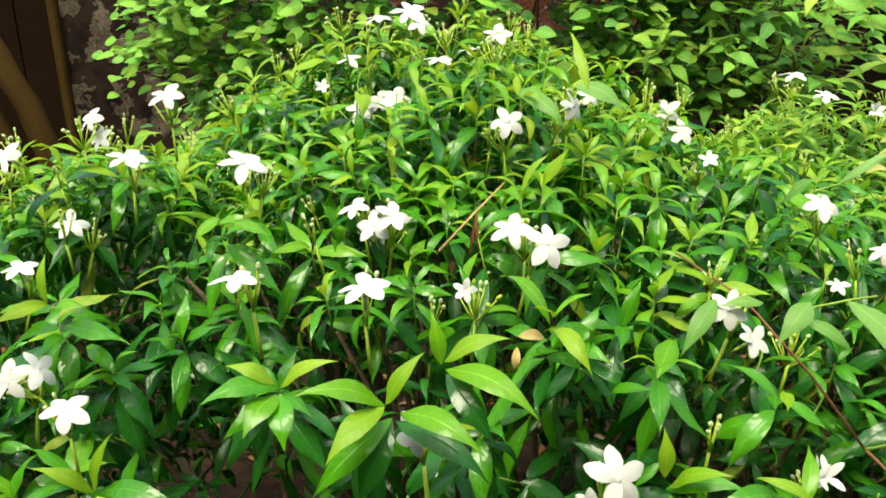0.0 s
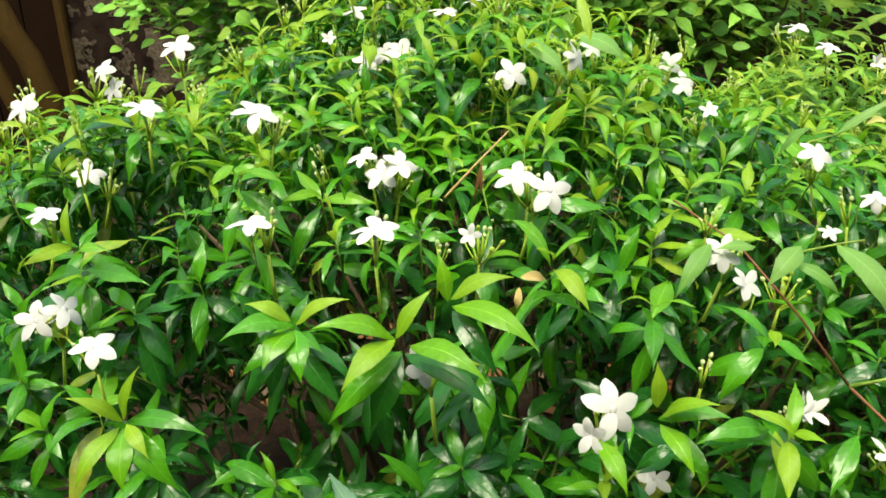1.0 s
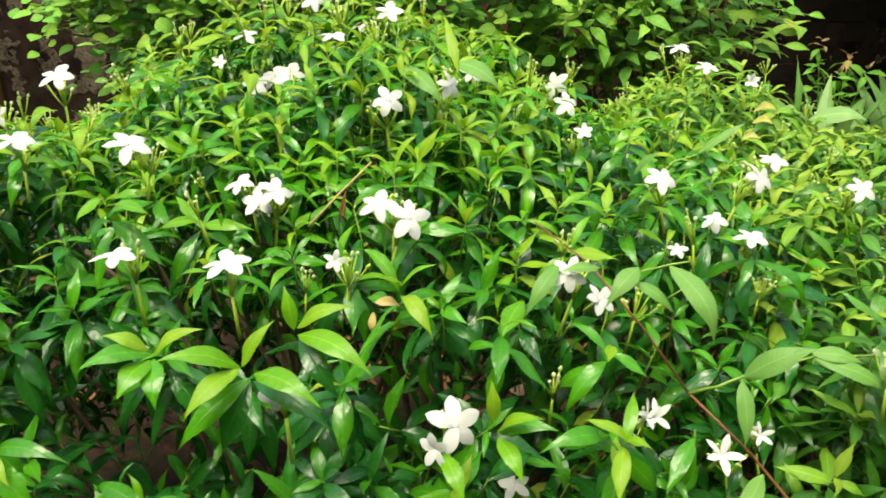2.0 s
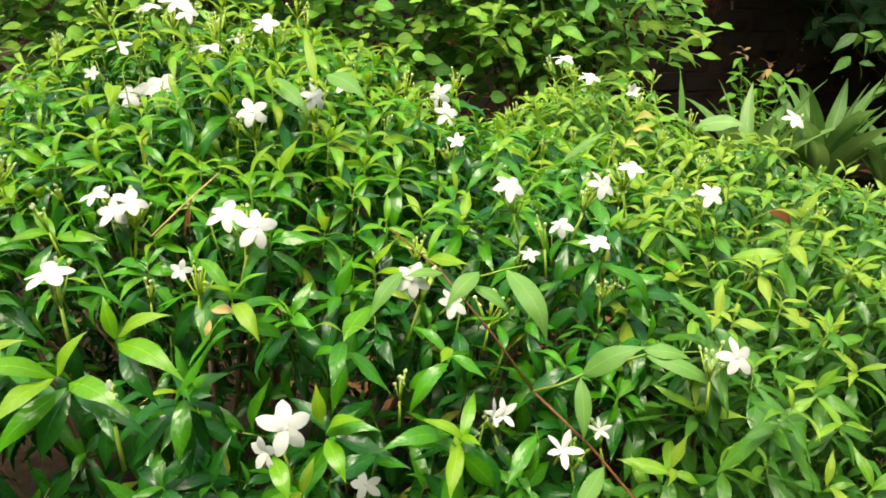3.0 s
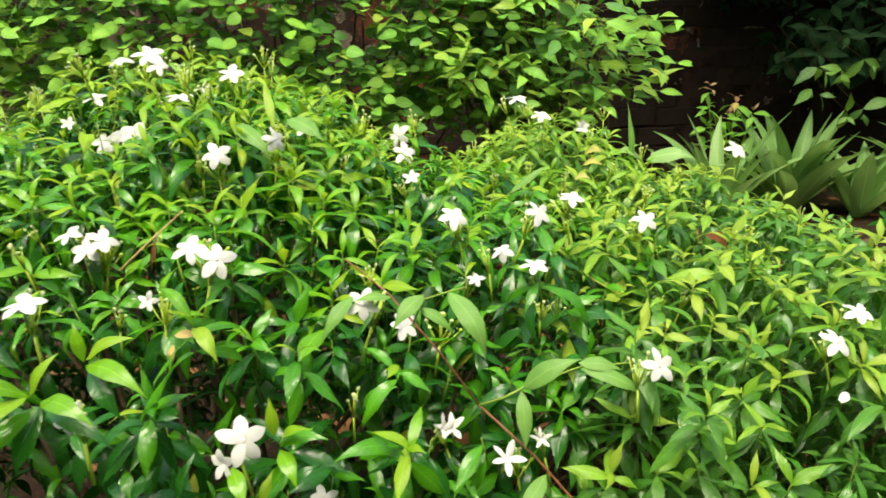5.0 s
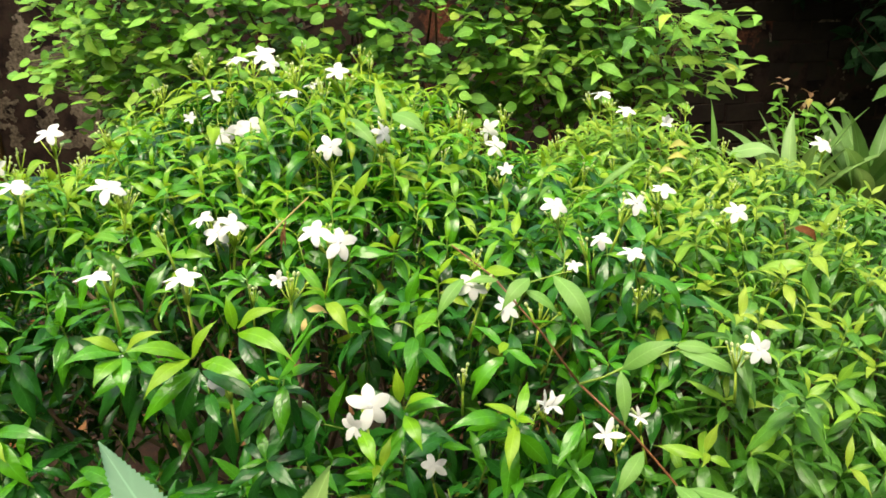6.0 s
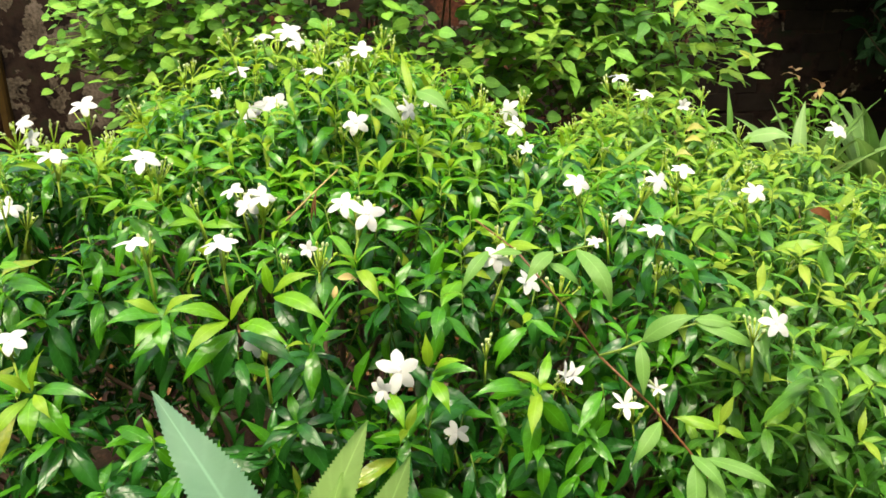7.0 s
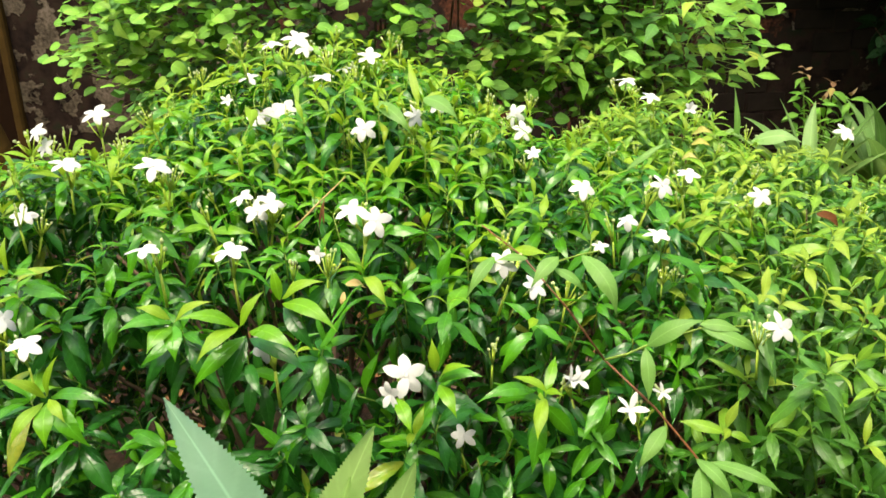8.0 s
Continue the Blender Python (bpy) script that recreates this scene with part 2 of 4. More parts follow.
def soil_material():
    m, t, p, out = node_material("red_soil")
    pos = t.nodes.new("ShaderNodeNewGeometry").outputs["Position"]
    a, b2 = noise_node(t, 2.5, 6.0, pos), noise_node(t, 35.0, 6.0, pos, 0.7)
    c = ramp(t, b2, [(0.3, (0.010, 0.006, 0.004)), (0.55, (0.034, 0.017, 0.010)), (0.75, (0.090, 0.040, 0.024))])
    c = mix_colour(t, ramp(t, a, [(0.45, (0, 0, 0)), (0.65, (1, 1, 1))]), c, (0.026, 0.030, 0.012))
    t.links.new(c, p.inputs["Base Color"])
    p.inputs["Roughness"].default_value, p.inputs["Specular IOR Level"].default_value = 0.95, 0.15
    b = t.nodes.new("ShaderNodeBump")
    b.inputs["Strength"].default_value, b.inputs["Distance"].default_value = 1.0, 0.03
    t.links.new(b2, b.inputs["Height"])
    t.links.new(b.outputs[0], p.inputs["Normal"])
    return m


PLASTER, SOIL = wall_material(), soil_material()


# ---- leaf shapes ----
COARSE = (0.0, 0.12, 0.3, 0.5, 0.7, 0.86, 1.0)
FINE = (0.0, 0.07, 0.17, 0.29, 0.42, 0.55, 0.67, 0.78, 0.87, 0.94, 1.0)


def blade(width, droop, fold, belly, curl, wave=0.0, stations=COARSE, across=(-1, 0, 1), bow=0.0, tail=0.42):
    """A leaf of length 1 along x, facing up z: bent down by droop degrees, folded up along its midrib, its halves bowed."""
    mids, x, z, last = [], 0.0, 0.0, 0.0
    for s in stations:
        a = radians(-droop * s ** 1.2 + 0.25 * droop)
        x, z = x + (s - last) * math.cos(a), z + (s - last) * math.sin(a)
        last = s
        mids.append((x, z, a))
    verts, uv = [(0.0, 0.0, 0.0)], [(0.5, 0.0)]
    for i, s in enumerate(stations[1:-1]):
        x, z, a = mids[i + 1]
        w = 0.5 * width * math.sin(math.pi * s ** belly) ** (1.15 if width < 0.5 else 0.78)
        w *= 1.0 - (0.0 if width > 0.5 else tail * max(0.0, (s - 0.55) / 0.45))
        up = w * math.tan(radians(fold * (1 - 0.5 * s)))
        for u in across:
            lift = up * abs(u) - bow * w * u * u + wave * width * u * math.sin(8 * s + 40 * width + u) + curl * u * w
            verts.append((x - math.sin(a) * lift, u * w, z + math.cos(a) * lift))
            uv.append((0.5 + 0.5 * u, s))
    verts.append((mids[-1][0], 0.0, mids[-1][1]))
    uv.append((0.5, 1.0))
    return np.array(verts), np.array(uv)


def blade_faces(rows, n):
    """Faces of a blade of that many inner rows, n points in each."""
    f = [(0, 2 + k, 1 + k) for k in range(n - 1)]
    for i in range(rows - 1):
        for k in range(n - 1):
            q = 1 + n * i + k
            f.append((q, q + 1, q + n + 1, q + n))
    q = 1 + n * (rows - 1)
    return f + [(q + k, q + k + 1, q + n) for k in range(n - 1)]


FACES_OF = {17: blade_faces(5, 3), 47: blade_faces(9, 5)}
KINDS = ((0.27, 52, 30, 0.88, 0.0, 0.10), (0.29, 70, 24, 0.84, 0.08, 0.13), (0.25, 40, 36, 0.90, -0.06, 0.10), (0.30, 86, 20, 0.82, 0.05, 0.14),
         (0.27, 62, 36, 0.88, -0.1, 0.11), (0.28, 36, 28, 0.86, 0.1, 0.10), (0.26, 96, 26, 0.86, 0.0, 0.12), (0.28, 52, 18, 0.82, 0.04, 0.13),
         (0.19, 78, 30, 0.90, 0.0, 0.12), (0.21, 96, 26, 0.88, 0.06, 0.14), (0.20, 62, 34, 0.90, -0.05, 0.10), (0.18, 110, 28, 0.90, 0.03, 0.12))
BROAD = 8
LANCE = [blade(*k) for k in KINDS]
LANCE_FINE = [blade(*k, stations=FINE, across=(-1, -0.55, 0, 0.55, 1), bow=0.34, tail=0.5) for k in KINDS]
OVATE = [blade(w, d, f, b, c, v) for w, d, f, b, c, v in (
    (0.66, 26, 5, 0.72, 0.0, 0.02), (0.72, 36, 3, 0.70, 0.04, 0.03), (0.62, 16, 7, 0.74, -0.03, 0.02), (0.76, 44, 2, 0.70, 0.0, 0.03))]
POINTED = [blade(w, d, f, b, c, v) for w, d, f, b, c, v in (
    (0.34, 32, 16, 0.84, 0.0, 0.05), (0.38, 46, 14, 0.80, 0.06, 0.06), (0.31, 22, 20, 0.86, -0.05, 0.05), (0.38, 62, 12, 0.82, 0.0, 0.06))]


class Foliage:
    """Gathers leaves, then builds them joined or one by one."""

    def __init__(self, shapes):
        self.shapes, self.items = shapes, []

    def add(self, pos, way, up, length, mat, shape=None, roll=0.0):
        way = unit(way)
        up = np.asarray(up, float)
        up = unit(up - way * up.dot(way))
        side = np.cross(up, way)
        c, s = math.cos(roll), math.sin(roll)
        up, side = up * c + side * s, side * c - up * s
        k = int(rng.integers(len(self.shapes))) if shape is None else shape
        self.items.append((k, np.asarray(pos, float), np.column_stack((way, side, up)) * length, mat))

    def joined(self, name, materials, parent, items=None, label=""):
        items = self.items if items is None else items
        if not items:
            return None
        n, verts, uv = len(self.shapes[0][0]), [], []
        leaf_faces = FACES_OF[n]
        for k, pos, m, _ in items:
            verts.append(self.shapes[k][0] @ m.T + pos)
            uv.append(self.shapes[k][1])
        faces = [tuple(i + j * n for i in f) for j in range(len(items)) for f in leaf_faces]
        mats = np.repeat([it[3] for it in items], len(leaf_faces))
        me = raw_mesh(name, np.concatenate(verts).tolist(), faces, np.concatenate(uv), mats)
        ob = part(name, me, materials)
        tagged(ob, label=label, kind="stuff")
        return under(ob, parent)

    def single(self, name, materials, parent, items):
        cache = {}
        for k, pos, m, mat in items:
            if (k, mat) not in cache:
                me = raw_mesh(name, self.shapes[k][0].tolist(), FACES_OF[len(self.shapes[k][0])], self.shapes[k][1])
                me.materials.append(materials[mat])
                cache[k, mat] = me
            ob = new(name, cache[k, mat])
            ob.parent = parent
            g = Matrix([[*m[r], pos[r]] for r in range(3)] + [[0, 0, 0, 1]])
            ob.matrix_local = Matrix.Translation(parent.location).inverted() @ g


class Tubes:
    """Thin tapered stems, joined into one mesh."""

    def __init__(self, sides=5):
        self.v, self.f, self.m, self.sides = [], [], [], sides

    def add(self, points, r0, r1, mat=0):
        pts = [np.asarray(p, float) for p in points]
        n, base = self.sides, len(self.v)
        for i, p in enumerate(pts):
            d = unit(pts[min(i + 1, len(pts) - 1)] - pts[max(i - 1, 0)])
            a = unit(np.cross(d, (0.3, 0.9, 0.2) if abs(d[2]) > 0.8 else (0, 0, 1)))
            b = np.cross(d, a)
            r = r0 + (r1 - r0) * i / max(1, len(pts) - 1)
            for k in range(n):
                q = 2 * math.pi * k / n
                self.v.append(tuple(p + r * (math.cos(q) * a + math.sin(q) * b)))
        for i in range(len(pts) - 1):
            for k in range(n):
                a0, a1 = base + i * n + k, base + i * n + (k + 1) % n
                self.f.append((a0, a1, a1 + n, a0 + n))
                self.m.append(mat)
        self.f.append(tuple(base + k for k in reversed(range(n))))
        self.f.append(tuple(base + (len(pts) - 1) * n + k for k in range(n)))
        self.m += [mat, mat]

    def ball(self, c, rx, rz, way, mat=0):
        way = unit(way)
        pts = [np.asarray(c) + way * rz * math.cos(a) * -1 for a in np.linspace(0.25, 2.9, 5)]
        base, n = len(self.v), 6
        a = unit(np.cross(way, (0.3, 0.9, 0.2)))
        b = np.cross(way, a)
        for p, t in zip(pts, np.linspace(0.25, 2.9, 5)):
            for k in range(n):
                q = 2 * math.pi * k / n
                self.v.append(tuple(p + rx * math.sin(t) * (math.cos(q) * a + math.sin(q) * b)))
        for i in range(4):
            for k in range(n):
                a0, a1 = base + i * n + k, base + i * n + (k + 1) % n
                self.f.append((a0, a1, a1 + n, a0 + n))
                self.m.append(mat)
        self.f.append(tuple(base + 4 * n + k for k in range(n)))
        self.m.append(mat)

    def mesh(self, name):
        return raw_mesh(name, self.v, self.f, None, self.m)


def bend(a, b, sag=0.0, n=5, wob=0.0):
    a, b = np.asarray(a, float), np.asarray(b, float)
    return [a + (b - a) * s + np.array((0, 0, -sag * 4 * s * (1 - s))) + wob * rng.normal(0, 1, 3) * (0 < s < 1) for s in np.linspace(0, 1, n)]


# ---- the setting ----
def box(bm, x0, y0, z0, x1, y1, z1):
    r = bmesh.ops.create_cube(bm, size=1.0, matrix=Matrix.Translation(((x0 + x1) / 2, (y0 + y1) / 2, (z0 + z1) / 2)) @ Matrix.Diagonal((x1 - x0, y1 - y0, z1 - z0, 1)))
    return r["verts"]


def build_ground():
    n, verts, faces = 70, [], []
    xs = np.concatenate((np.linspace(-300, -5, 8), np.linspace(-4.5, 7, n), np.linspace(8, 300, 8)))
    ys = np.concatenate((np.linspace(-300, -4, 8), np.linspace(-3.5, 6, n), np.linspace(7, 300, 8)))
    for y in ys:
        for x in xs:
            near = max(0.0, 1 - max(abs(x - 1.2), abs(y - 1.5)) / 6)
            verts.append((x, y, near * 0.05 * (noise.noise((x * 1.7, y * 1.7, 0)) + 0.5 * noise.noise((x * 6, y * 6, 3)))))
    w = len(xs)
    for j in range(len(ys) - 1):
        for i in range(w - 1):
            faces.append((j * w + i, j * w + i + 1, (j + 1) * w + i + 1, (j + 1) * w + i))
    g = part("ground", raw_mesh("ground", verts, faces), SOIL)
    tagged(g, "bare reddish garden soil with damp dark patches", "ground", kind="structure")
    return g


ground = build_ground()
WALL_Y, WALL_H = 5.4, 2.6
bm = bmesh.new()
box(bm, -2.80, WALL_Y, -0.1, 8.0, WALL_Y + 0.25, WALL_H)
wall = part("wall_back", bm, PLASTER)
tagged(wall, "old garden wall, flaked plaster and bare brick coloured dark for shade", "wall", kind="structure")
bm = bmesh.new()
box(bm, -2.872, WALL_Y - 0.05, -0.1, -2.803, WALL_Y + 0.25, WALL_H)
bmesh.ops.bevel(bm, geom=bm.edges[:], offset=0.015, segments=1, affect="EDGES")
post = part("door_post", bm, TRUNK)
tagged(post, "weathered brown timber post at the wall's end", "post", kind="structure")
bm = bmesh.new()
for k in range(12):
    x = -2.88 - 0.16 * (k + 1)
    box(bm, x, WALL_Y + 0.12 + 0.012 * (k % 2), -0.1, x + 0.155, WALL_Y + 0.16 + 0.012 * (k % 2), WALL_H)
boards = part("wall_boarding", bm, TIMBER)
tagged(boards, "dark brown upright timber boarding beside the wall", "boarding", kind="structure")
# unseen walls, added to block low skylight so light falls from above
for name, x0, y0, x1, y1 in (("blocker_wall_south", -6.0, -2.8, 9.0, -2.5), ("blocker_wall_west", -6.0, -2.5, -5.7, 6.0), ("blocker_wall_east", 8.7, -2.5, 9.0, 6.0)):
    bm = bmesh.new()
    box(bm, x0, y0, -0.1, x1, y1, 4.4 if name == "blocker_wall_south" else 3.0)
    tagged(part(name, bm, PLASTER), "unseen plain wall added round the yard to block low skylight", "wall", kind="structure")


def build_leaning_trunk():
    e = thing("leaning_trunk", -2.3, 4.2, 0.0, "leaning brown tree trunk forked in two beside the wall", "tree trunk")
    for pts, r0, r1 in (([(-2.28, 4.2, -0.03), (-2.34, 4.2, 0.45), (-2.44, 4.2, 0.85), (-2.62, 4.2, 1.25), (-2.8, 4.2, 1.7), (-2.95, 4.2, 2.4)], 0.085, 0.05),
                        ([(-2.40, 4.24, -0.03), (-2.56, 4.25, 0.4), (-2.68, 4.25, 0.8), (-2.84, 4.3, 1.3), (-3.1, 4.35, 2.2)], 0.06, 0.035)):
        t = Tubes(10)
        fine = []
        for a, b in zip(pts, pts[1:]):
            fine += bend(a, b, 0, 4, 0.006)[:-1]
        t.add(fine + [np.array(pts[-1])], r0, r1)
        under(part("stem", t.mesh("stem"), TRUNK), e)


build_leaning_trunk()


# ---- the flowering shrubs ----
class Mound:
    """A rounded body on whose skin the shoots stand."""

    def __init__(self, centre, radii, power=2.0):
        self.c, self.r, self.n = np.array(centre), np.array(radii), power

    def level(self, p):
        return float((np.abs((p - self.c) / self.r) ** self.n).sum()) ** (1 / self.n)

    def skin(self, way):
        p = self.c + way * self.r
        p = self.c + (p - self.c) / self.level(p)
        q = (p - self.c) / self.r
        return p, unit(np.sign(q) * np.abs(q) ** (self.n - 1) / self.r)


MAIN = Mound((0.0, 1.10, 0.50), (0.95, 0.62, 0.57), 2.1)
CROWN = Mound((-0.03, 1.16, 0.78), (0.41, 0.35, 0.41), 2.2)
LEFT = Mound((-0.43, 0.95, 0.70), (0.26, 0.26, 0.35), 2.0)
SIDE = Mound((0.83, 1.20, 0.42), (0.445, 0.78, 0.51), 3.0)
BACK = Mound((0.68, 1.44, 0.70), (0.25, 0.24, 0.36), 2.0)


def shoot(leaves, tubes, p, d, size, mats=(0, 1, 2, 3), nodes=4, length=0.07, young=1.0, droop=0.3, slim=None):
    """One leafy shoot: pairs of leaves, each pair crosswise to the one below, youngest at the tip."""
    d = unit(d)
    a = unit(np.cross(d, (0.21, 0.93, 0.3)))
    b = np.cross(d, a)
    turn = rng.uniform(0, 6.28)
    for k in range(nodes):
        f = k / (nodes - 1)
        q = p + d * length * f
        for side in (0, 1):
            az = turn + k * 1.571 + side * 3.1416 + rng.normal(0, 0.22)
            out = math.cos(az) * a + math.sin(az) * b
            el = radians(-10 + 58 * f ** 1.7 + rng.normal(0, 10))
            way = out * math.cos(el) + d * math.sin(el) + np.array((0, 0, -droop * (1 - 0.8 * f)))
            up = 0.6 * (d * math.cos(el) - out * math.sin(el)) + np.array((0, -0.1, 0.6)) + 0.12 * rng.normal(0, 1, 3)
            ln = size * (1.0 - 0.40 * f ** 2) * rng.uniform(0.72, 1.2)
            age_and_shade = f * young + rng.normal(0, 0.13)
            mat = mats[0] if age_and_shade < 0.22 else mats[1] if age_and_shade < 0.58 else mats[2] if age_and_shade < 0.86 else mats[3]
            kind = None if slim is None else int(rng.integers(BROAD, len(KINDS)) if rng.random() < slim else rng.integers(BROAD))
            leaves.add(q, way, up, ln, mat, kind, rng.normal(0, 0.28))
    if tubes is not None:
        tubes.add([p - d * 0.03, p + d * length], 0.0013, 0.0009, 1)


def spread(mound, count, gap, others, seed, low=0.2, keep=None, offset=0.0):
    """Places on a mound's skin, no two nearer than the gap."""
    r = np.random.default_rng(seed)
    cells, out = {}, []
    for _ in range(count):
        w = unit(r.normal(0, 1, 3))
        if w[2] < -0.35:
            continue
        p, n = mound.skin(w)
        p = p + n * (offset + 0.055 * noise.noise(Vector(p * 6.0)) + 0.025 * noise.noise(Vector(p * 14.0)))
        if p[2] < low or any(o.level(p) < 0.93 for o in others) or (keep and not keep(p)):
            continue
        c = tuple((p / gap).astype(int))
        near = [q for i in (-1, 0, 1) for j in (-1, 0, 1) for k in (-1, 0, 1) for q in cells.get((c[0] + i, c[1] + j, c[2] + k), ())]
        if any(((p - q) ** 2).sum() < gap * gap for q in near):
            continue
        cells.setdefault(c, []).append(p)
        out.append((p, n))
    return out


# bare hollows between the tufts, where the dark inside of the shrub shows
HOLLOWS = [(np.array(c), r) for c, r in (((-0.19, 0.60, 0.835), 0.070), ((-0.055, 0.59, 0.825), 0.062), ((0.085, 0.635, 0.885), 0.062),
                                         ((0.27, 0.62, 0.834), 0.060), ((-0.34, 0.80, 0.965), 0.070), ((-0.47, 0.80, 0.925), 0.062),
                                         ((0.65, 0.64, 0.76), 0.055), ((0.78, 0.65, 0.73), 0.060), ((0.72, 0.62, 0.68), 0.060), ((0.21, 0.64, 0.865), 0.055), ((0.14, 0.63, 0.885), 0.05), ((0.08, 0.60, 0.83), 0.06))]


def cavity(p):
    return any(((p - c) ** 2).sum() < r * r for c, r in HOLLOWS)


def hollow(p):
    """Bare on the skin: one of the hollows, or a smaller uneven gap low on the shrub."""
    gap = noise.noise(Vector((p[0] * 9.0, p[1] * 9.0, p[2] * 12.0)))
    return p[2] < 0.96 and gap > 0.20 + 0.9 * max(0.0, p[2] - 0.86) or cavity(p)


def grow(leaves, within, tubes, mound, others, seed, size, gap, mats, young, keep=None, slim=0.3):
    for p, n in spread(mound, 24000, gap, others, seed, 0.33, keep):
        if hollow(p):
            continue
        d = unit(0.36 * n + np.array((0, -0.04, 0.85)) + 0.17 * rng.normal(0, 1, 3))
        lift = rng.uniform(-0.035, 0.02) * max(0.0, n[2])
        top = max(0.0, n[2])
        tuft = rng.choice((0.55, 0.8, 1.2)) if p[2] < 0.98 else rng.uniform(0.8, 1.15)
        high = min(1.0, max(0.0, (p[2] - 0.90) / 0.14))
        # fewer young tones low, on flanks and at left: shade painted by leaf colour
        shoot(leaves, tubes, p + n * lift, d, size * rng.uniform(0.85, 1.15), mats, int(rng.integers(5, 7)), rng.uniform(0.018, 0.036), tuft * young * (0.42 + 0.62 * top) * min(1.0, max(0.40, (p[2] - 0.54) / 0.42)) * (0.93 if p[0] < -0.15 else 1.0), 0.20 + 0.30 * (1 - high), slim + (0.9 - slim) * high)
    for depth, step in ((-0.055, 1.15), (-0.11, 1.2), (-0.19, 1.15), (-0.28, 1.2), (-0.38, 1.4), (-0.48, 1.6)):
        for p, n in spread(mound, 9000, gap * step, others, seed + 1, 0.30, keep, depth):
            if depth > -0.08 and hollow(p) or depth > -0.15 and cavity(p - n * depth):
                continue
            d = unit(0.6 * n + np.array((0, 0, 0.6)) + 0.3 * rng.normal(0, 1, 3))
            # inner shoots keep the darker tones, deepening the shade between tufts by colour
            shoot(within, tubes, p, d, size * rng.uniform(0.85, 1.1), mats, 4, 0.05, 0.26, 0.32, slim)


def branches(parent, foot, mound, seed, count=40):
    """Woody branches from the foot up to the skin, each a piece of its own."""
    r = np.random.default_rng(seed)
    for _ in range(count):
        w = unit(r.normal(0, 1, 3) + np.array((0, -0.3, 0.9)))
        p, n = mound.skin(w)
        p = mound.c + (p - mound.c) * 0.93
        if p[2] < 0.3:
            continue
        base = np.array(foot) + np.array((r.normal(0, 0.10), r.normal(0, 0.08), -0.04))
        mid = base * 0.45 + p * 0.55 + np.array((r.normal(0, 0.05), r.normal(0, 0.05), -0.06))
        t = Tubes(5)
        t.add([base, base * 0.6 + mid * 0.4 + r.normal(0, 0.012, 3), mid, mid * 0.5 + p * 0.5 + r.normal(0, 0.015, 3), p], 0.010, 0.0025, 0)
        under(part("branch", t.mesh("branch"), BARK), parent)


def petal_mesh():
    """A broad, slightly twisted petal along x."""
    st = (0.0, 0.12, 0.3, 0.52, 0.74, 0.9, 1.0)
    wd = (0.16, 0.27, 0.40, 0.46, 0.40, 0.23, 0.03)
    v, f = [], []
    for s, w in zip(st, wd):
        z = 0.05 * math.sin(math.pi * s) - 0.16 * s ** 2.2
        for u in (-1, -0.5, 0, 0.5, 1):
            v.append((s, 0.6 * w * u + 0.06 * s, z - 0.05 * u * u * w + 0.07 * u * w * (1 + s) + 0.02 * math.sin(9 * s + 4 * u)))
    for i in range(len(st) - 1):
        for k in range(4):
            a = 5 * i + k
            f.append((a, a + 1, a + 6, a + 5))
    return raw_mesh("petal", v, f)


PETAL_MESH = petal_mesh()
PETAL_MESH.materials.append(PETAL)
tube_build = Tubes(6)
tube_build.add([(0, 0, -0.9), (0, 0, -0.6), (0, 0, -0.4)], 0.075, 0.075, 1)
tube_build.add([(0, 0, -0.4), (0, 0, -0.15), (0, 0, 0.0)], 0.075, 0.10, 2)
tube_build.add([(0, 0, -1.5), (0, 0, -0.9)], 0.05, 0.085, 0)
tube_build.ball((0, 0, 0.015), 0.15, 0.035, (0, 0, 1), 2)
TUBE_MESH = tube_build.mesh("flower")
TUBE_MESH.materials.append(STALK)
TUBE_MESH.materials.append(BUD)
TUBE_MESH.materials.append(PETAL)


def bud_mesh(seed, count, spread_deg):
    r = np.random.default_rng(seed)
    t = Tubes(4)
    for k in range(count):
        az, el = r.uniform(0, 6.28), radians(90 - r.uniform(0.15, 1) * spread_deg)
        w = np.array((math.cos(az) * math.cos(el), math.sin(az) * math.cos(el), math.sin(el)))
        fork = np.array((0, 0, r.uniform(0.0, 0.008)))
        ln = r.uniform(0.014, 0.034)
        tip = fork + w * ln + np.array((0, 0, 0.004))
        t.add([fork, fork + w * ln * 0.5, tip], 0.0010, 0.0008, 0)
        t.ball(tip + w * 0.002, r.uniform(0.0014, 0.0028), r.uniform(0.0020, 0.0038), w, 1 if r.random() < 0.85 else 0)
    t.add([(0, 0, -0.035), (0, 0, 0.004)], 0.0018, 0.0015, 0)
    me = t.mesh("inflorescence")
    me.materials.append(STALK)
    me.materials.append(BUD)
    return me


BUDS = [bud_mesh(s, c, w) for s, c, w in ((1, 9, 38), (2, 7, 30), (3, 11, 48), (4, 6, 28), (5, 12, 52))]
shrub = thing("jasmine_shrub", 0.0, 1.10, 0.0, "dense glossy green flowering shrub dotted with white star flowers", "shrub", "flowering shrubs")
side_shrub = thing("jasmine_shrub", 0.88, 1.20, 0.0, "lower paler yellow-green flowering shrub with few white flowers", "shrub", "flowering shrubs")


def buds(x, y, z, parent, k=None, lean=(0, -0.2, 1), size=1.0):
    me = BUDS[int(rng.integers(5)) if k is None else k]
    ob = new("inflorescence", me)
    ob.parent = parent
    m = Vector(lean).to_track_quat("Z", "Y").to_matrix().to_4x4() @ Matrix.Rotation(rng.uniform(0, 6.28), 4, "Z")
    ob.matrix_local = Matrix.Translation(Vector((x, y, z)) - parent.location) @ m @ Matrix.Scale(1.2 * size, 4)


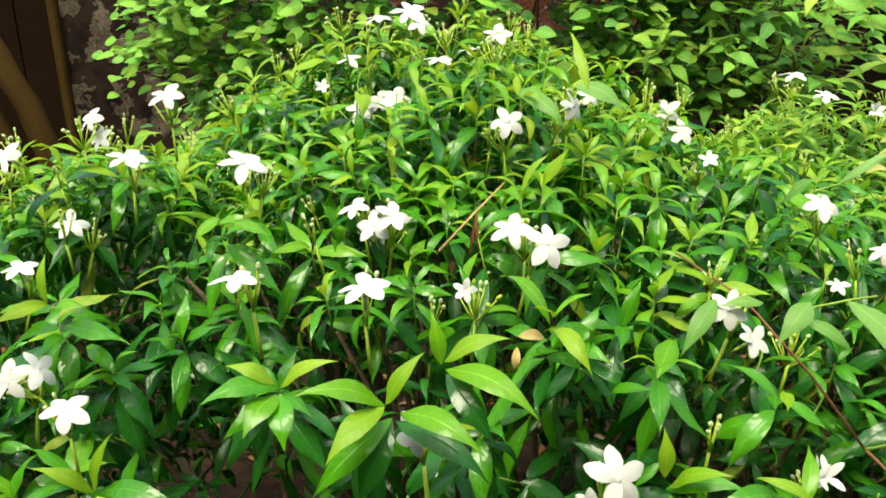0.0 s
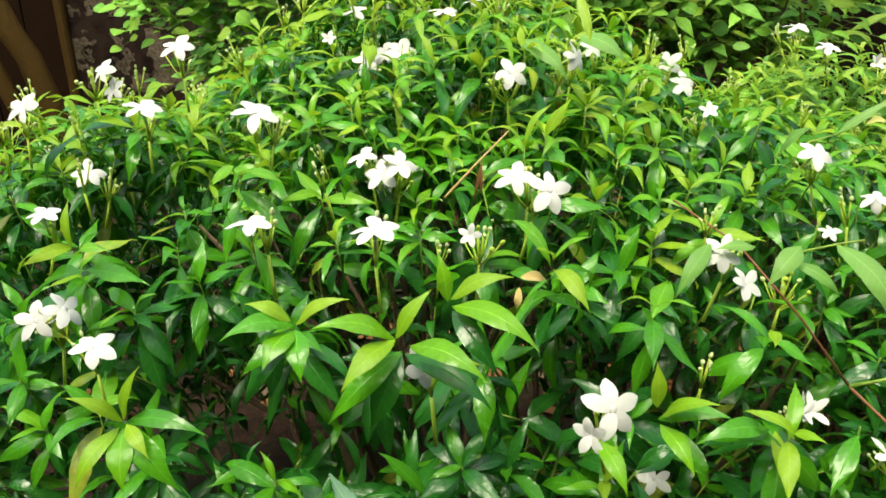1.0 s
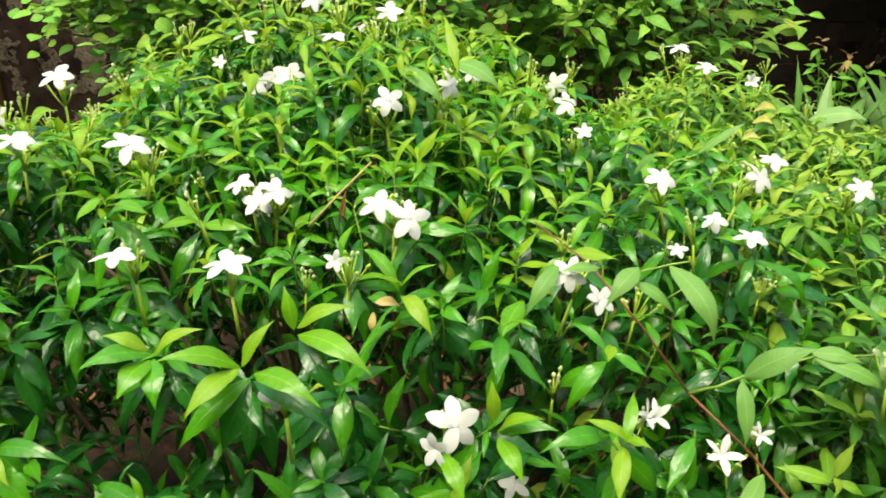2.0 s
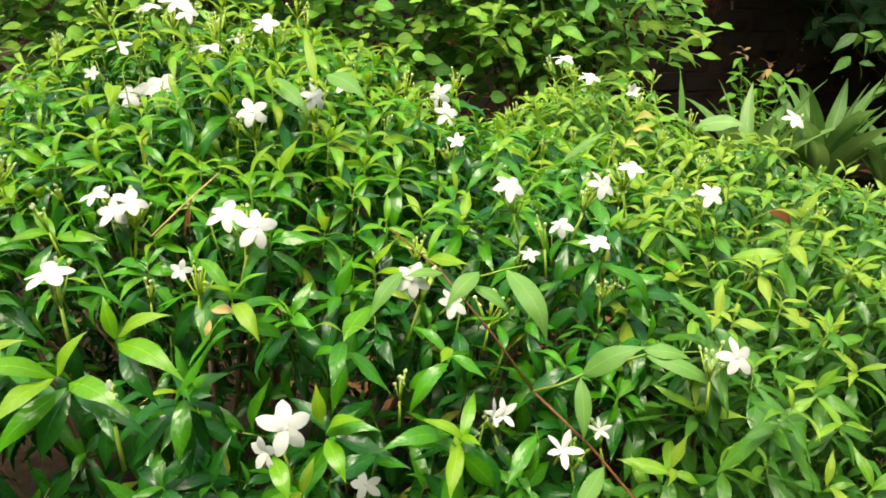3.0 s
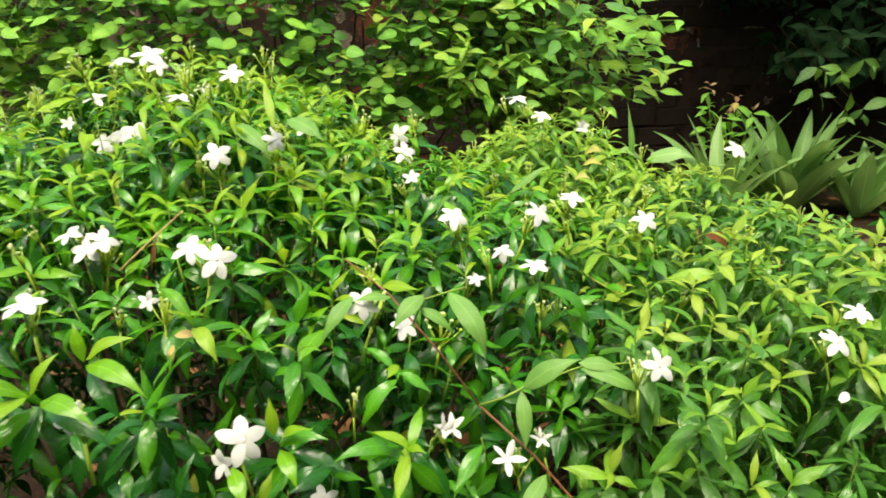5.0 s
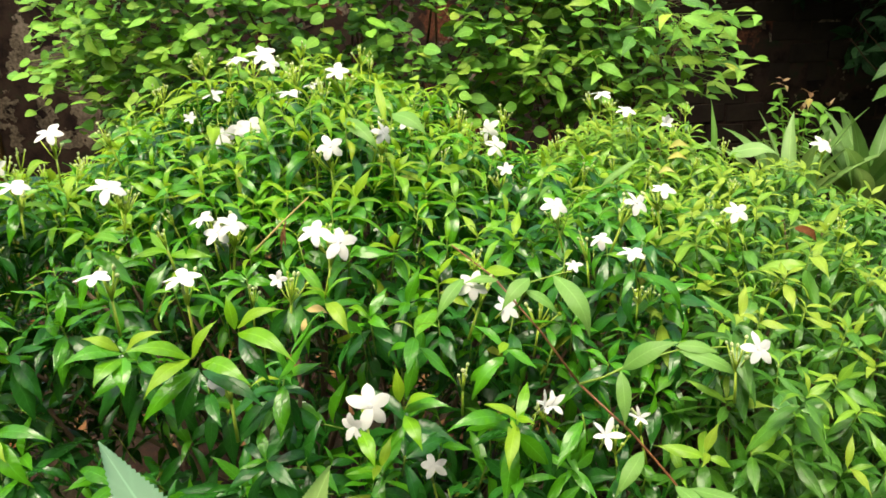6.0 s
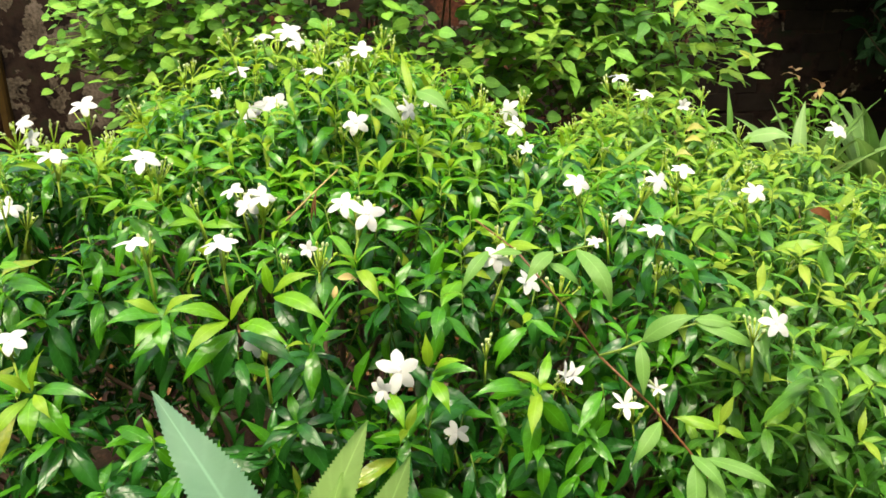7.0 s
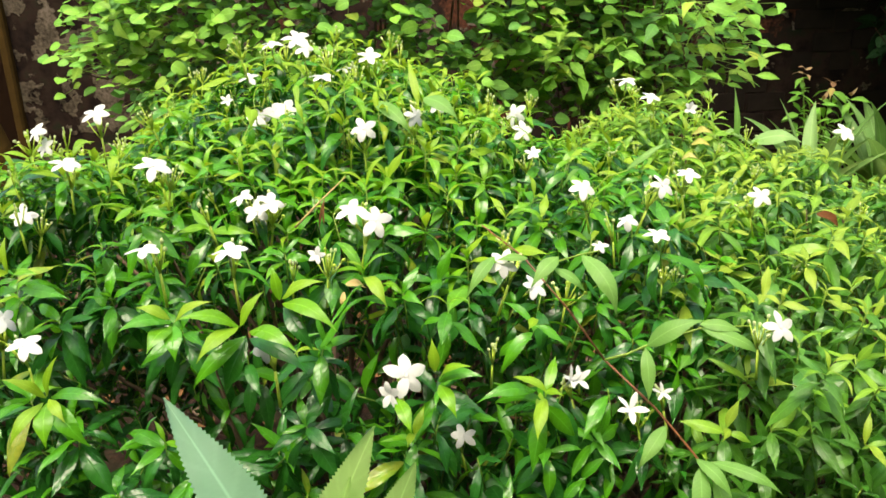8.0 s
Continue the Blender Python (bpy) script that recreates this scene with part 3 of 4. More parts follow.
def flower(x, y, z, el=45.0, az=0.0, size=1.0, parent=None, spin=None, cup=0.0, petals=5, cluster=True, thin=1.0):
    """A five-petalled flower at its eye; el: how far its face looks up; az: turned to the right of the path's side."""
    parent = parent or shrub
    e, a = radians(el), radians(az)
    face = Vector((math.sin(a) * math.cos(e), -math.cos(a) * math.cos(e), math.sin(e)))
    r = 0.0214 * size
    EYES.append((x, y, z))
    spin = rng.uniform(0, 360) if spin is None else spin
    f = new("flower", TUBE_MESH)
    f.parent = parent
    f.matrix_local = Matrix.Translation(Vector((x, y, z)) - parent.location) @ face.to_track_quat("Z", "Y").to_matrix().to_4x4() @ Matrix.Rotation(radians(spin), 4, "Z") @ Matrix.Scale(r, 4)
    for k in range(petals):
        pt = new("petal", PETAL_MESH)
        pt.parent = f
        pt.matrix_local = Matrix.Rotation(radians(72 * k + rng.normal(0, 5)), 4, "Z") @ Matrix.Rotation(radians(-cup + rng.normal(0, 7)), 4, "Y") @ Matrix.Diagonal((rng.uniform(0.92, 1.06), thin * rng.uniform(0.92, 1.06), 1, 1))
    if cluster:
        buds(x + rng.normal(0, 0.012), y + 0.020, z - 0.042, parent, None, (0.2 * rng.normal(), 0.1, 1), rng.uniform(0.7, 0.95))


EYES = []
twigs, side_twigs = Tubes(4), Tubes(4)
branches(shrub, (0.0, 1.10, 0.0), MAIN, 3, 60)
branches(side_shrub, (0.88, 1.20, 0.0), SIDE, 4, 50)
branches(side_shrub, (0.80, 1.30, 0.0), BACK, 5, 14)
main_leaves, side_leaves = Foliage(LANCE_FINE), Foliage(LANCE_FINE)
main_within, side_within = Foliage(LANCE), Foliage(LANCE)
front = lambda p: p[1] < 1.75
grow(main_leaves, main_within, twigs, MAIN, (SIDE, BACK, CROWN, LEFT), 21, 0.075, 0.055, (0, 1, 2, 3), 0.98, front, 0.25)
main_low = len(main_leaves.items)
grow(main_leaves, main_within, twigs, CROWN, (MAIN, LEFT), 25, 0.072, 0.047, (0, 1, 2, 3), 1.4, front, 0.8)
grow(main_leaves, main_within, twigs, LEFT, (MAIN, CROWN), 27, 0.076, 0.052, (0, 1, 2, 3), 1.3, front, 0.6)
grow(side_leaves, side_within, side_twigs, SIDE, (MAIN, BACK), 31, 0.068, 0.046, (0, 1, 2, 3), 1.62, front, 0.45)
side_low = len(side_leaves.items)
grow(side_leaves, side_within, side_twigs, BACK, (MAIN, SIDE), 41, 0.072, 0.050, (1, 2, 2, 3), 1.2, None, 0.7)
tagged(under(part("twig_growth", twigs.mesh("twig_growth"), [BARK, GREEN_STEM]), shrub), kind="stuff")
tagged(under(part("twig_growth", side_twigs.mesh("twig_growth"), [BARK, GREEN_STEM]), side_shrub), kind="stuff")


# flowers of the taller shrub, front to crown
flower(0.144, 0.509, 0.903, 32, 5, 1.18, spin=18)
flower(0.127, 0.500, 0.885, 10, -35, 0.8, spin=30, cup=25, cluster=False)
flower(-0.002, 0.490, 0.951, 5, -10, 0.95, spin=50)
flower(-0.041, 0.536, 1.046, 78, 5, 1.0, spin=20)
flower(-0.158, 0.601, 1.031, 80, 0, 0.95, spin=60)
flower(-0.179, 0.727, 1.105, 62, 25, 1.15, spin=35)
flower(-0.292, 0.729, 1.111, 68, 10, 1.0, spin=10)
flower(-0.295, 0.850, 1.159, 50, 0, 0.98, spin=70)
flower(-0.410, 0.900, 1.128, 35, -30, 0.9, spin=15)
flower(-0.400, 0.900, 1.105, 30, -20, 0.8, spin=44)
flower(-0.456, 0.800, 1.101, 35, -20, 1.0, spin=12)
flower(-0.398, 0.802, 1.026, 40, 30, 0.9, spin=5)
flower(-0.375, 0.616, 0.931, 30, 0, 1.0, spin=22)
flower(-0.335, 0.600, 0.951, 35, 75, 0.95, spin=3)
flower(-0.288, 0.550, 0.939, 60, 20, 1.0, spin=40)
flower(-0.367, 0.650, 1.025, 70, 15, 0.8, spin=33)
flower(-0.060, 0.765, 1.030, 35, -10, 0.98, spin=25)
flower(-0.040, 0.762, 1.042, 50, 20, 1.0, spin=61)
flower(-0.082, 0.775, 1.048, 65, -20, 0.85, spin=8)
flower(0.076, 0.689, 1.046, 45, 0, 0.98, spin=65)
flower(0.108, 0.673, 1.037, 35, 15, 1.1, spin=0)
flower(0.033, 0.660, 0.997, 25, 0, 0.55, spin=0, cup=20)
flower(0.084, 0.882, 1.121, 33, 0, 1.05, spin=38)
flower(0.162, 0.902, 1.136, 25, 50, 0.95, spin=12)
flower(-0.058, 1.030, 1.135, 35, 10, 1.2, spin=55)
flower(-0.078, 1.040, 1.132, 45, -5, 1.1, spin=15)
flower(-0.105, 1.030, 1.122, 35, -15, 1.05, spin=31)
flower(0.082, 1.100, 1.214, 55, 0, 1.1, spin=70)
flower(0.000, 1.090, 1.183, 70, 10, 1.05, spin=14)
flower(-0.084, 1.100, 1.240, 75, -10, 1.0, spin=11)
flower(-0.040, 1.100, 1.248, 55, 10, 1.2, spin=29)
flower(-0.025, 1.085, 1.232, 40, 30, 0.9, spin=57)
flower(-0.125, 1.080, 1.185, 70, 0, 0.9, spin=19)
flower(-0.157, 1.050, 1.149, 40, 0, 0.6, spin=0, cup=30)
flower(0.195, 1.000, 1.138, 35, 40, 0.8, spin=9)
flower(0.040, 1.080, 1.195, 80, 0, 0.7, spin=9, cluster=False)
flower(0.267, 0.649, 0.981, 38, 5, 0.95, spin=50)
flower(0.316, 0.706, 0.926, 45, 35, 0.95, spin=10, cup=12)
flower(0.364, 0.627, 0.823, 60, -15, 1.0, spin=30, cup=30, thin=0.6)
flower(0.352, 0.622, 0.826, 50, 40, 1.0, spin=0, cup=40, petals=4, cluster=False, thin=0.5)
flower(0.422, 0.589, 0.800, 60, 10, 1.1, spin=40, cup=30, thin=0.65)
flower(0.465, 0.600, 0.815, 50, 0, 0.75, spin=12, cup=40, thin=0.55)
flower(0.211, 0.600, 0.765, 35, 0, 0.85, spin=25)
# flowers of the lower shrub
flower(0.388, 0.750, 1.052, 45, 10, 0.95, parent=side_shrub, spin=40)
flower(0.446, 0.734, 1.008, 60, -30, 0.8, parent=side_shrub, spin=0, cup=-25)
flower(0.495, 0.741, 1.053, 40, 35, 0.9, parent=side_shrub, spin=15)
flower(0.486, 0.723, 0.989, 72, 0, 0.9, parent=side_shrub, spin=33)
flower(0.415, 0.750, 0.966, 60, 0, 0.6, parent=side_shrub, spin=0)
flower(0.585, 0.893, 1.033, 60, 0, 0.95, parent=side_shrub, spin=52)
flower(0.681, 0.844, 1.006, 45, 5, 0.98, parent=side_shrub, spin=22)
flower(0.584, 0.555, 0.922, 35, 10, 0.95, parent=side_shrub, spin=12)
flower(0.831, 0.608, 0.907, 50, 10, 1.0, parent=side_shrub, spin=5)
flower(0.879, 0.639, 0.930, 65, 10, 1.0, parent=side_shrub, spin=28)
flower(0.359, 1.129, 1.072, 40, 10, 1.1, parent=side_shrub, spin=8)
flower(0.352, 1.200, 1.092, 20, -50, 1.15, parent=side_shrub, spin=48)
flower(0.605, 1.339, 1.137, 78, 0, 1.15, parent=side_shrub, spin=10)
flower(0.647, 1.305, 1.106, 72, 0, 1.1, parent=side_shrub, spin=39)
flower(0.731, 1.300, 1.076, 35, 0, 0.9, parent=side_shrub, spin=0, cup=50)
flower(1.076, 1.313, 1.018, 50, 0, 1.15, parent=side_shrub, spin=20)
flower(0.357, 1.000, 1.052, 45, 0, 0.7, parent=side_shrub, spin=14, cup=20)


def shades_flower(item):
    """Flowers stand free: no leaf lies over one of them."""
    k, pos, m, _ = item
    for c in (pos + 0.3 * m[:, 0], pos + 0.65 * m[:, 0], pos + 0.95 * m[:, 0]):
        v = c - EYES
        along = v @ OPEN_SIDE
        wide = np.sqrt(np.maximum((v * v).sum(1) - along * along, 0))
        if ((along > -0.006) & (along < 0.13) & (wide < 0.027)).any():
            return True
    return False


EYES, OPEN_SIDE = np.array(EYES), unit((0.05, -0.88, 0.40))


def place_leaves(fol, low, within, parent, most, stretch, mats):
    """The leaves of the front stretch as pieces of their own, the rest joined."""
    clear = [not shades_flower(it) for it in fol.items]
    near = [i for i in range(low) if clear[i] and stretch(fol.items[i][1])]
    near = set(near[:: max(1, len(near) // most)][:most])
    fol.single("leaf", mats, parent, [fol.items[i] for i in sorted(near)])
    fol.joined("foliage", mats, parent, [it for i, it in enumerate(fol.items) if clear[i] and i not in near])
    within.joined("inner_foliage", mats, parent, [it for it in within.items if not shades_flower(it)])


def clearing(x, y, z):
    EXTRA.append((x, y, z))


def bold_shoot(leaves, x, y, z, size=0.09, nodes=5, d=(0, -0.45, 0.9), young=0.95):
    """A full fresh shoot that stands proud of the rest."""
    EXTRA.append((x, y, z))
    first = len(leaves.items)
    shoot(leaves, None, np.array((x, y, z - 0.03)), d, size, (1, 1, 2, 3), nodes, 0.04, young, 0.3)
    leaves.items[first:] = [it for it in leaves.items[first:] if not shades_flower(it)]


EXTRA = []
bold_main, bold_side = Foliage(LANCE_FINE), Foliage(LANCE_FINE)
clearing(-0.017, 0.47, 0.985)
clearing(-0.255, 0.50, 0.903)
clearing(-0.110, 0.52, 0.986)
bold_shoot(bold_main, 0.195, 0.610, 0.941, 0.075, 4, (0, -0.3, 1), 1.0)
bold_shoot(bold_main, 0.096, 0.575, 1.000, 0.085, 5, (0.1, -0.25, 1), 1.0)
bold_shoot(bold_main, -0.185, 0.680, 1.060, 0.075, 5)
clearing(0.180, 0.50, 0.918)
bold_shoot(bold_main, 0.306, 0.560, 0.851, 0.075, 4)
clearing(0.030, 0.50, 0.985)
for spot in ((0.398, 0.632, 0.849), (0.376, 0.646, 0.88), (0.352, 0.662, 0.912), (0.325, 0.68, 0.943), (0.428, 0.616, 0.822), (0.458, 0.600, 0.794), (0.482, 0.588, 0.768)):
    clearing(*spot)
bold_shoot(bold_main, 0.301, 0.615, 0.921, 0.070, 4)
bold_shoot(bold_main, -0.330, 0.640, 0.995, 0.080, 5)
bold_shoot(bold_main, 0.150, 0.560, 0.800, 0.073, 5)
bold_shoot(bold_side, 0.622, 0.530, 0.880, 0.066, 6)
bold_shoot(bold_side, 0.550, 0.610, 0.759, 0.073, 5)
bold_shoot(bold_side, 0.728, 0.640, 0.830, 0.073, 5)
bold_shoot(bold_side, 0.581, 0.620, 0.935, 0.075, 4)
bold_shoot(bold_side, 0.860, 0.560, 0.860, 0.076, 5)
bold_shoot(bold_side, 0.700, 0.560, 0.760, 0.073, 5)
EYES = np.concatenate((EYES, np.array(EXTRA)))
bold_main.single("leaf", JASMINE, shrub, bold_main.items)
bold_side.single("leaf", PALE_JASMINE, side_shrub, bold_side.items)
place_leaves(main_leaves, main_low, main_within, shrub, 190, lambda p: p[1] < 0.66 and 0.72 < p[2] < 1.06 and -0.45 < p[0] < 0.55, JASMINE)
place_leaves(side_leaves, side_low, side_within, side_shrub, 240, lambda p: p[1] < 0.72 and p[2] > 0.70, PALE_JASMINE)


def scatter_buds(mound, others, seed, gap, parent, low, most):
    done = 0
    for p, n in spread(mound, 3000, gap, others, seed, low, lambda q: q[1] < 1.5, 0.035):
        if n[2] > 0.35 and done < most:
            buds(*(p + n * 0.004), parent, None, (0.3 * n[0] + 0.1 * rng.normal(), 0.3 * n[1] + 0.1 * rng.normal(), 1), rng.uniform(0.55, 0.85))
            done += 1


scatter_buds(MAIN, (SIDE, BACK), 77, 0.13, shrub, 0.85, 34)
scatter_buds(LEFT, (MAIN, CROWN), 75, 0.07, shrub, 0.98, 14)
scatter_buds(CROWN, (MAIN,), 76, 0.075, shrub, 1.02, 24)
scatter_buds(BACK, (MAIN, SIDE), 78, 0.11, side_shrub, 0.95, 12)
scatter_buds(SIDE, (MAIN, BACK), 79, 0.22, side_shrub, 0.85, 12)


# ---- plants behind ----
def strap_clump(x, y, count, reach, seed, wide=0.125, splay=0.95):
    e = thing("strap_leaved_plant", x, y, 0.0, "clump of broad pale green strap leaves on soil", "plant", "strap-leaved plants")
    r = np.random.default_rng(seed)
    for k in range(count):
        az = 2.4 * k + r.normal(0, 0.2)
        young = k / count
        ln, w = reach * r.uniform(0.82, 1.1), wide * r.uniform(0.8, 1.1)
        lean, arch = splay * (1.0 - 0.8 * young) + r.normal(0, 0.08), r.uniform(0.15, 0.75)
        v, uv, f = [], [], []
        for i in range(11):
            s = i / 10
            a = lean * (0.75 + 0.35 * s) + arch * s * s
            if i == 0:
                px, pz = 0.03, -0.01
            else:
                px, pz = px + ln / 10 * math.sin(a), pz + ln / 10 * math.cos(a)
            ww = 0.5 * w * (0.5 + 0.62 * math.sin(math.pi * min(1, 0.12 + 0.72 * s))) * (1 - s ** 3.2) + 0.002
            for u in (-1, -0.5, 0, 0.5, 1):
                cup = 0.34 * ww * u * u + 0.02 * ww * math.sin(14 * s + 5 * u)
                v.append((px - cup * math.cos(a), ww * u, pz + cup * math.sin(a)))
                uv.append((0.5 + 0.5 * u, s))
        for i in range(10):
            for u in range(4):
                q = 5 * i + u
                f.append((q, q + 1, q + 6, q + 5))
        ob = part("leaf", raw_mesh("leaf", v, f, uv), STRAP, e)
        ob.matrix_local = Matrix.Rotation(az, 4, "Z") @ Matrix.Rotation(r.normal(0, 0.12), 4, "X")


strap_clump(3.20, 4.36, 28, 0.76, 5)
strap_clump(4.24, 4.20, 20, 0.82, 6, 0.135)
strap_clump(3.62, 4.20, 12, 0.62, 7)
strap_clump(2.68, 4.30, 18, 0.75, 8, 0.11, 0.75)


def leafy_bush(name, label, mound, foot, shapes, size, gap, materials, seed, rise, hang, keep):
    """A bush of sprays: each a thin stem with leaves to both sides, their faces to the sky."""
    e = thing(name, foot[0], foot[1], 0.0, label, "shrub")
    fol, t = Foliage(shapes), Tubes(4)
    branches(e, foot, mound, seed, 30)
    for depth, step in ((0.0, 1.0), (-0.10, 1.1), (-0.22, 1.15)):
        for p, n in spread(mound, 20000, gap * step, (), seed + int(100 * -depth), 0.3, keep, depth):
            flat = np.array((rng.normal(0, 1), rng.normal(0, 0.5) - 0.25, 0.0))
            s = unit(0.8 * unit(flat) + 0.35 * n + np.array((0, -0.1, rise + 0.25 * rng.normal())))
            k = int(rng.integers(4, 8))
            step_ln = size * rng.uniform(0.34, 0.5)
            pts = [p + n * rng.uniform(-0.05, 0.09) + s * step_ln * i + np.array((0, 0, -0.003 * i * i)) for i in range(k)]
            t.add(pts, 0.0022, 0.0010, int(depth == 0))
            # outer sprays coloured lighter, inner ones darker, painting in light and shade
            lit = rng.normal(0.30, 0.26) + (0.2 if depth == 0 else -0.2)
            for i, q in enumerate(pts):
                side = unit(np.cross(s, (0, 0.15, 1))) * (1 if i % 2 else -1)
                way = 0.85 * side + (0.45 if i < k - 1 else 1.6) * s + np.array((0, -0.25, -hang * rng.uniform(0.4, 1.4)))
                up = np.array((0.0, -0.62, 0.7)) + 0.28 * rng.normal(0, 1, 3)
                age_and_shade = lit + 0.35 * i / k + rng.normal(0, 0.14)
                fol.add(q, way, up, size * rng.uniform(0.6, 1.2), 0 if age_and_shade < 0.35 else 1 if age_and_shade < 0.72 else 2 if age_and_shade < 1.0 else 3, None, rng.normal(0, 0.25))
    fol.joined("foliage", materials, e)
    tagged(under(part("twig_growth", t.mesh("twig_growth"), [BARK, GREEN_STEM]), e), kind="stuff")
    return e


# gaps in the creeper through which the wall shows
GAPS = [(np.array(c), r) for c, r in (((0.72, 2.62, 0.97), 0.13), ((0.88, 2.68, 1.29), 0.12), ((0.45, 2.62, 1.08), 0.07), ((-0.62, 2.65, 1.06), 0.09), ((-0.15, 2.65, 1.02), 0.09))]


def creeper_keeps(p):
    foot_line = (0.72 if p[0] < -0.5 else 0.96 if p[0] < 0.2 else 0.90) + 0.10 * noise.noise((p[0] * 5.0, 0, 7.0))
    if p[2] < foot_line or p[1] > 3.35 or noise.noise(Vector(p * 4.2)) > 0.27:
        return False
    return not any((((p - c) * (1, 0.35, 1)) ** 2).sum() < r * r for c, r in GAPS)


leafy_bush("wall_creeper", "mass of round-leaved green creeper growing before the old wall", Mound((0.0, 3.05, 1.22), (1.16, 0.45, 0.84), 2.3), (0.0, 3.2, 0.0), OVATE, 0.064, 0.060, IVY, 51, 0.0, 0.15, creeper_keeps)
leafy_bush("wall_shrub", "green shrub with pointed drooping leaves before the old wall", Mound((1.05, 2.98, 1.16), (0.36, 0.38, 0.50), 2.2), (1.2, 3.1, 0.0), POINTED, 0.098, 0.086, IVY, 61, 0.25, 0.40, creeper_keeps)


def shade_tree():
    e = thing("shade_tree", 5.9, 5.0, 0.0, "tree over the wall, leaves coloured dark for shade, upper canopy unseen", "tree")
    t = Tubes(8)
    t.add(bend((5.9, 5.05, -0.05), (5.6, 4.95, 2.4), 0, 6, 0.02), 0.12, 0.09, 0)
    fol = Foliage(POINTED)
    # the last two mounds are out of view, added to shade the wall
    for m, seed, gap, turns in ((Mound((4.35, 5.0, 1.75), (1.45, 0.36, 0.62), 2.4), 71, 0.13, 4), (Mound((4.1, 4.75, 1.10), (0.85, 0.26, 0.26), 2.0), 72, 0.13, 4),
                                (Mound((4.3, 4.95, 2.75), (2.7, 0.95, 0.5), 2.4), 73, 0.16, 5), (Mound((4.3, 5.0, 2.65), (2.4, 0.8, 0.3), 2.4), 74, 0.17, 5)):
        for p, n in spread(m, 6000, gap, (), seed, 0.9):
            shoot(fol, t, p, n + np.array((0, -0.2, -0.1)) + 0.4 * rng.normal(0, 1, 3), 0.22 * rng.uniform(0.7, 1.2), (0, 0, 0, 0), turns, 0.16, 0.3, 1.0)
        for _ in range(10):
            p, n = m.skin(unit(rng.normal(0, 1, 3)))
            t.add(bend((5.6, 4.95, 2.3), p, 0.05, 5, 0.02), 0.02, 0.004, 0)
    fol.joined("crown", [SHADE_PAINTED_LEAF], e)
    # limbs in near-black timber, shade put into their colour too
    under(part("trunk", t.mesh("trunk"), [TIMBER, TIMBER]), e)


shade_tree()


# ---- weeds and loose bits among the shrubs ----
def long_leaf(parent, base, tip, width, material, arch=0.2, up=(0.0, -0.6, 0.8), name="leaf", teeth=0, fold=0.12, belly=0.8, label=""):
    """A single larger leaf from base to tip, bowed upwards by arch of its length."""
    base, tip = np.asarray(base, float), np.asarray(tip, float)
    ln = np.linalg.norm(tip - base)
    way = (tip - base) / ln
    up = np.asarray(up, float)
    up = unit(up - way * up.dot(way))
    side = np.cross(up, way)
    n = 10 if not teeth else teeth * 2
    v, uv, f = [], [], []
    for i in range(n + 1):
        s = i / n
        w = 0.5 * width * max(0.015, math.sin(math.pi * s ** belly)) ** (0.85 if teeth else 1.0)
        if not teeth:
            w *= 1.0 - 0.4 * max(0.0, (s - 0.6) / 0.4)
        if teeth:
            w *= 1.0 if i % 2 else 0.88
        for u in (-1, -0.5, 0, 0.5, 1):
            sh = 0.35 * ln / n if teeth and abs(u) == 1 and i % 2 else 0.0
            p = base + way * (ln * s + sh) + side * w * u + up * (arch * ln * math.sin(math.pi * s) * (0.6 + 0.4 * s) + fold * w * abs(u) * 2 - (0.0 if teeth else 0.30 * w * u * u + 0.10 * ln * s ** 5) + 0.014 * ln * u * math.sin(11 * s + 2 * u + 40 * ln))
            v.append(tuple(p))
            uv.append((0.5 + 0.5 * u, s))
    for i in range(n):
        for k in range(4):
            q = 5 * i + k
            f.append((q, q + 1, q + 6, q + 5))
    return under(part(name, raw_mesh(name, v, f, uv), material, None, label), parent)


def stem(parent, pts, r0, r1, material, name="stem", sides=6):
    t = Tubes(sides)
    t.add(pts, r0, r1)
    return under(part(name, t.mesh(name), material), parent)


def fresh_shoot(parent, leaves):
    """Leaves of one shoot that stands proud of the shrub, each from its base to its tip."""
    for b, t, w, m, arch in leaves:
        low = t[2] < b[2] - 0.03
        long_leaf(parent, b, t, 0.74 * w, m, arch + 0.05, (0.0, -0.75, 0.6) if low else (0.0, -0.45, 0.85), fold=0.16, belly=0.86)


fresh_shoot(shrub, (
    ((-0.022, 0.475, 0.984), (-0.075, 0.45, 1.008), 0.024, LEAF_FRESH, 0.14),
    ((-0.022, 0.47, 0.986), (-0.056, 0.43, 0.97), 0.024, LEAF_YOUNG, 0.12),
    ((-0.022, 0.475, 0.984), (0.003, 0.48, 1.021), 0.017, LEAF_YOUNG, 0.08),
    ((-0.012, 0.47, 0.981), (0.042, 0.43, 0.978), 0.025, LEAF_FRESH, 0.16),
    ((-0.018, 0.48, 0.972), (-0.072, 0.45, 0.929), 0.024, LEAF_MATURE, 0.12),
    ((-0.017, 0.485, 0.966), (0.047, 0.45, 0.944), 0.026, LEAF_OLD, 0.12),
    ((-0.019, 0.485, 0.967), (-0.042, 0.46, 0.915), 0.028, LEAF_OLD, 0.1),
))
fresh_shoot(shrub, (
    ((0.018, 0.5, 0.998), (0.079, 0.455, 0.988), 0.027, LEAF_FRESH, 0.16),
    ((0.017, 0.505, 1.001), (0.062, 0.5, 1.023), 0.02, LEAF_YOUNG, 0.14),
    ((0.015, 0.505, 0.999), (0.009, 0.51, 1.036), 0.016, LEAF_FRESH, 0.06),
    ((0.018, 0.505, 0.992), (0.051, 0.47, 0.957), 0.024, LEAF_OLD, 0.1),
))
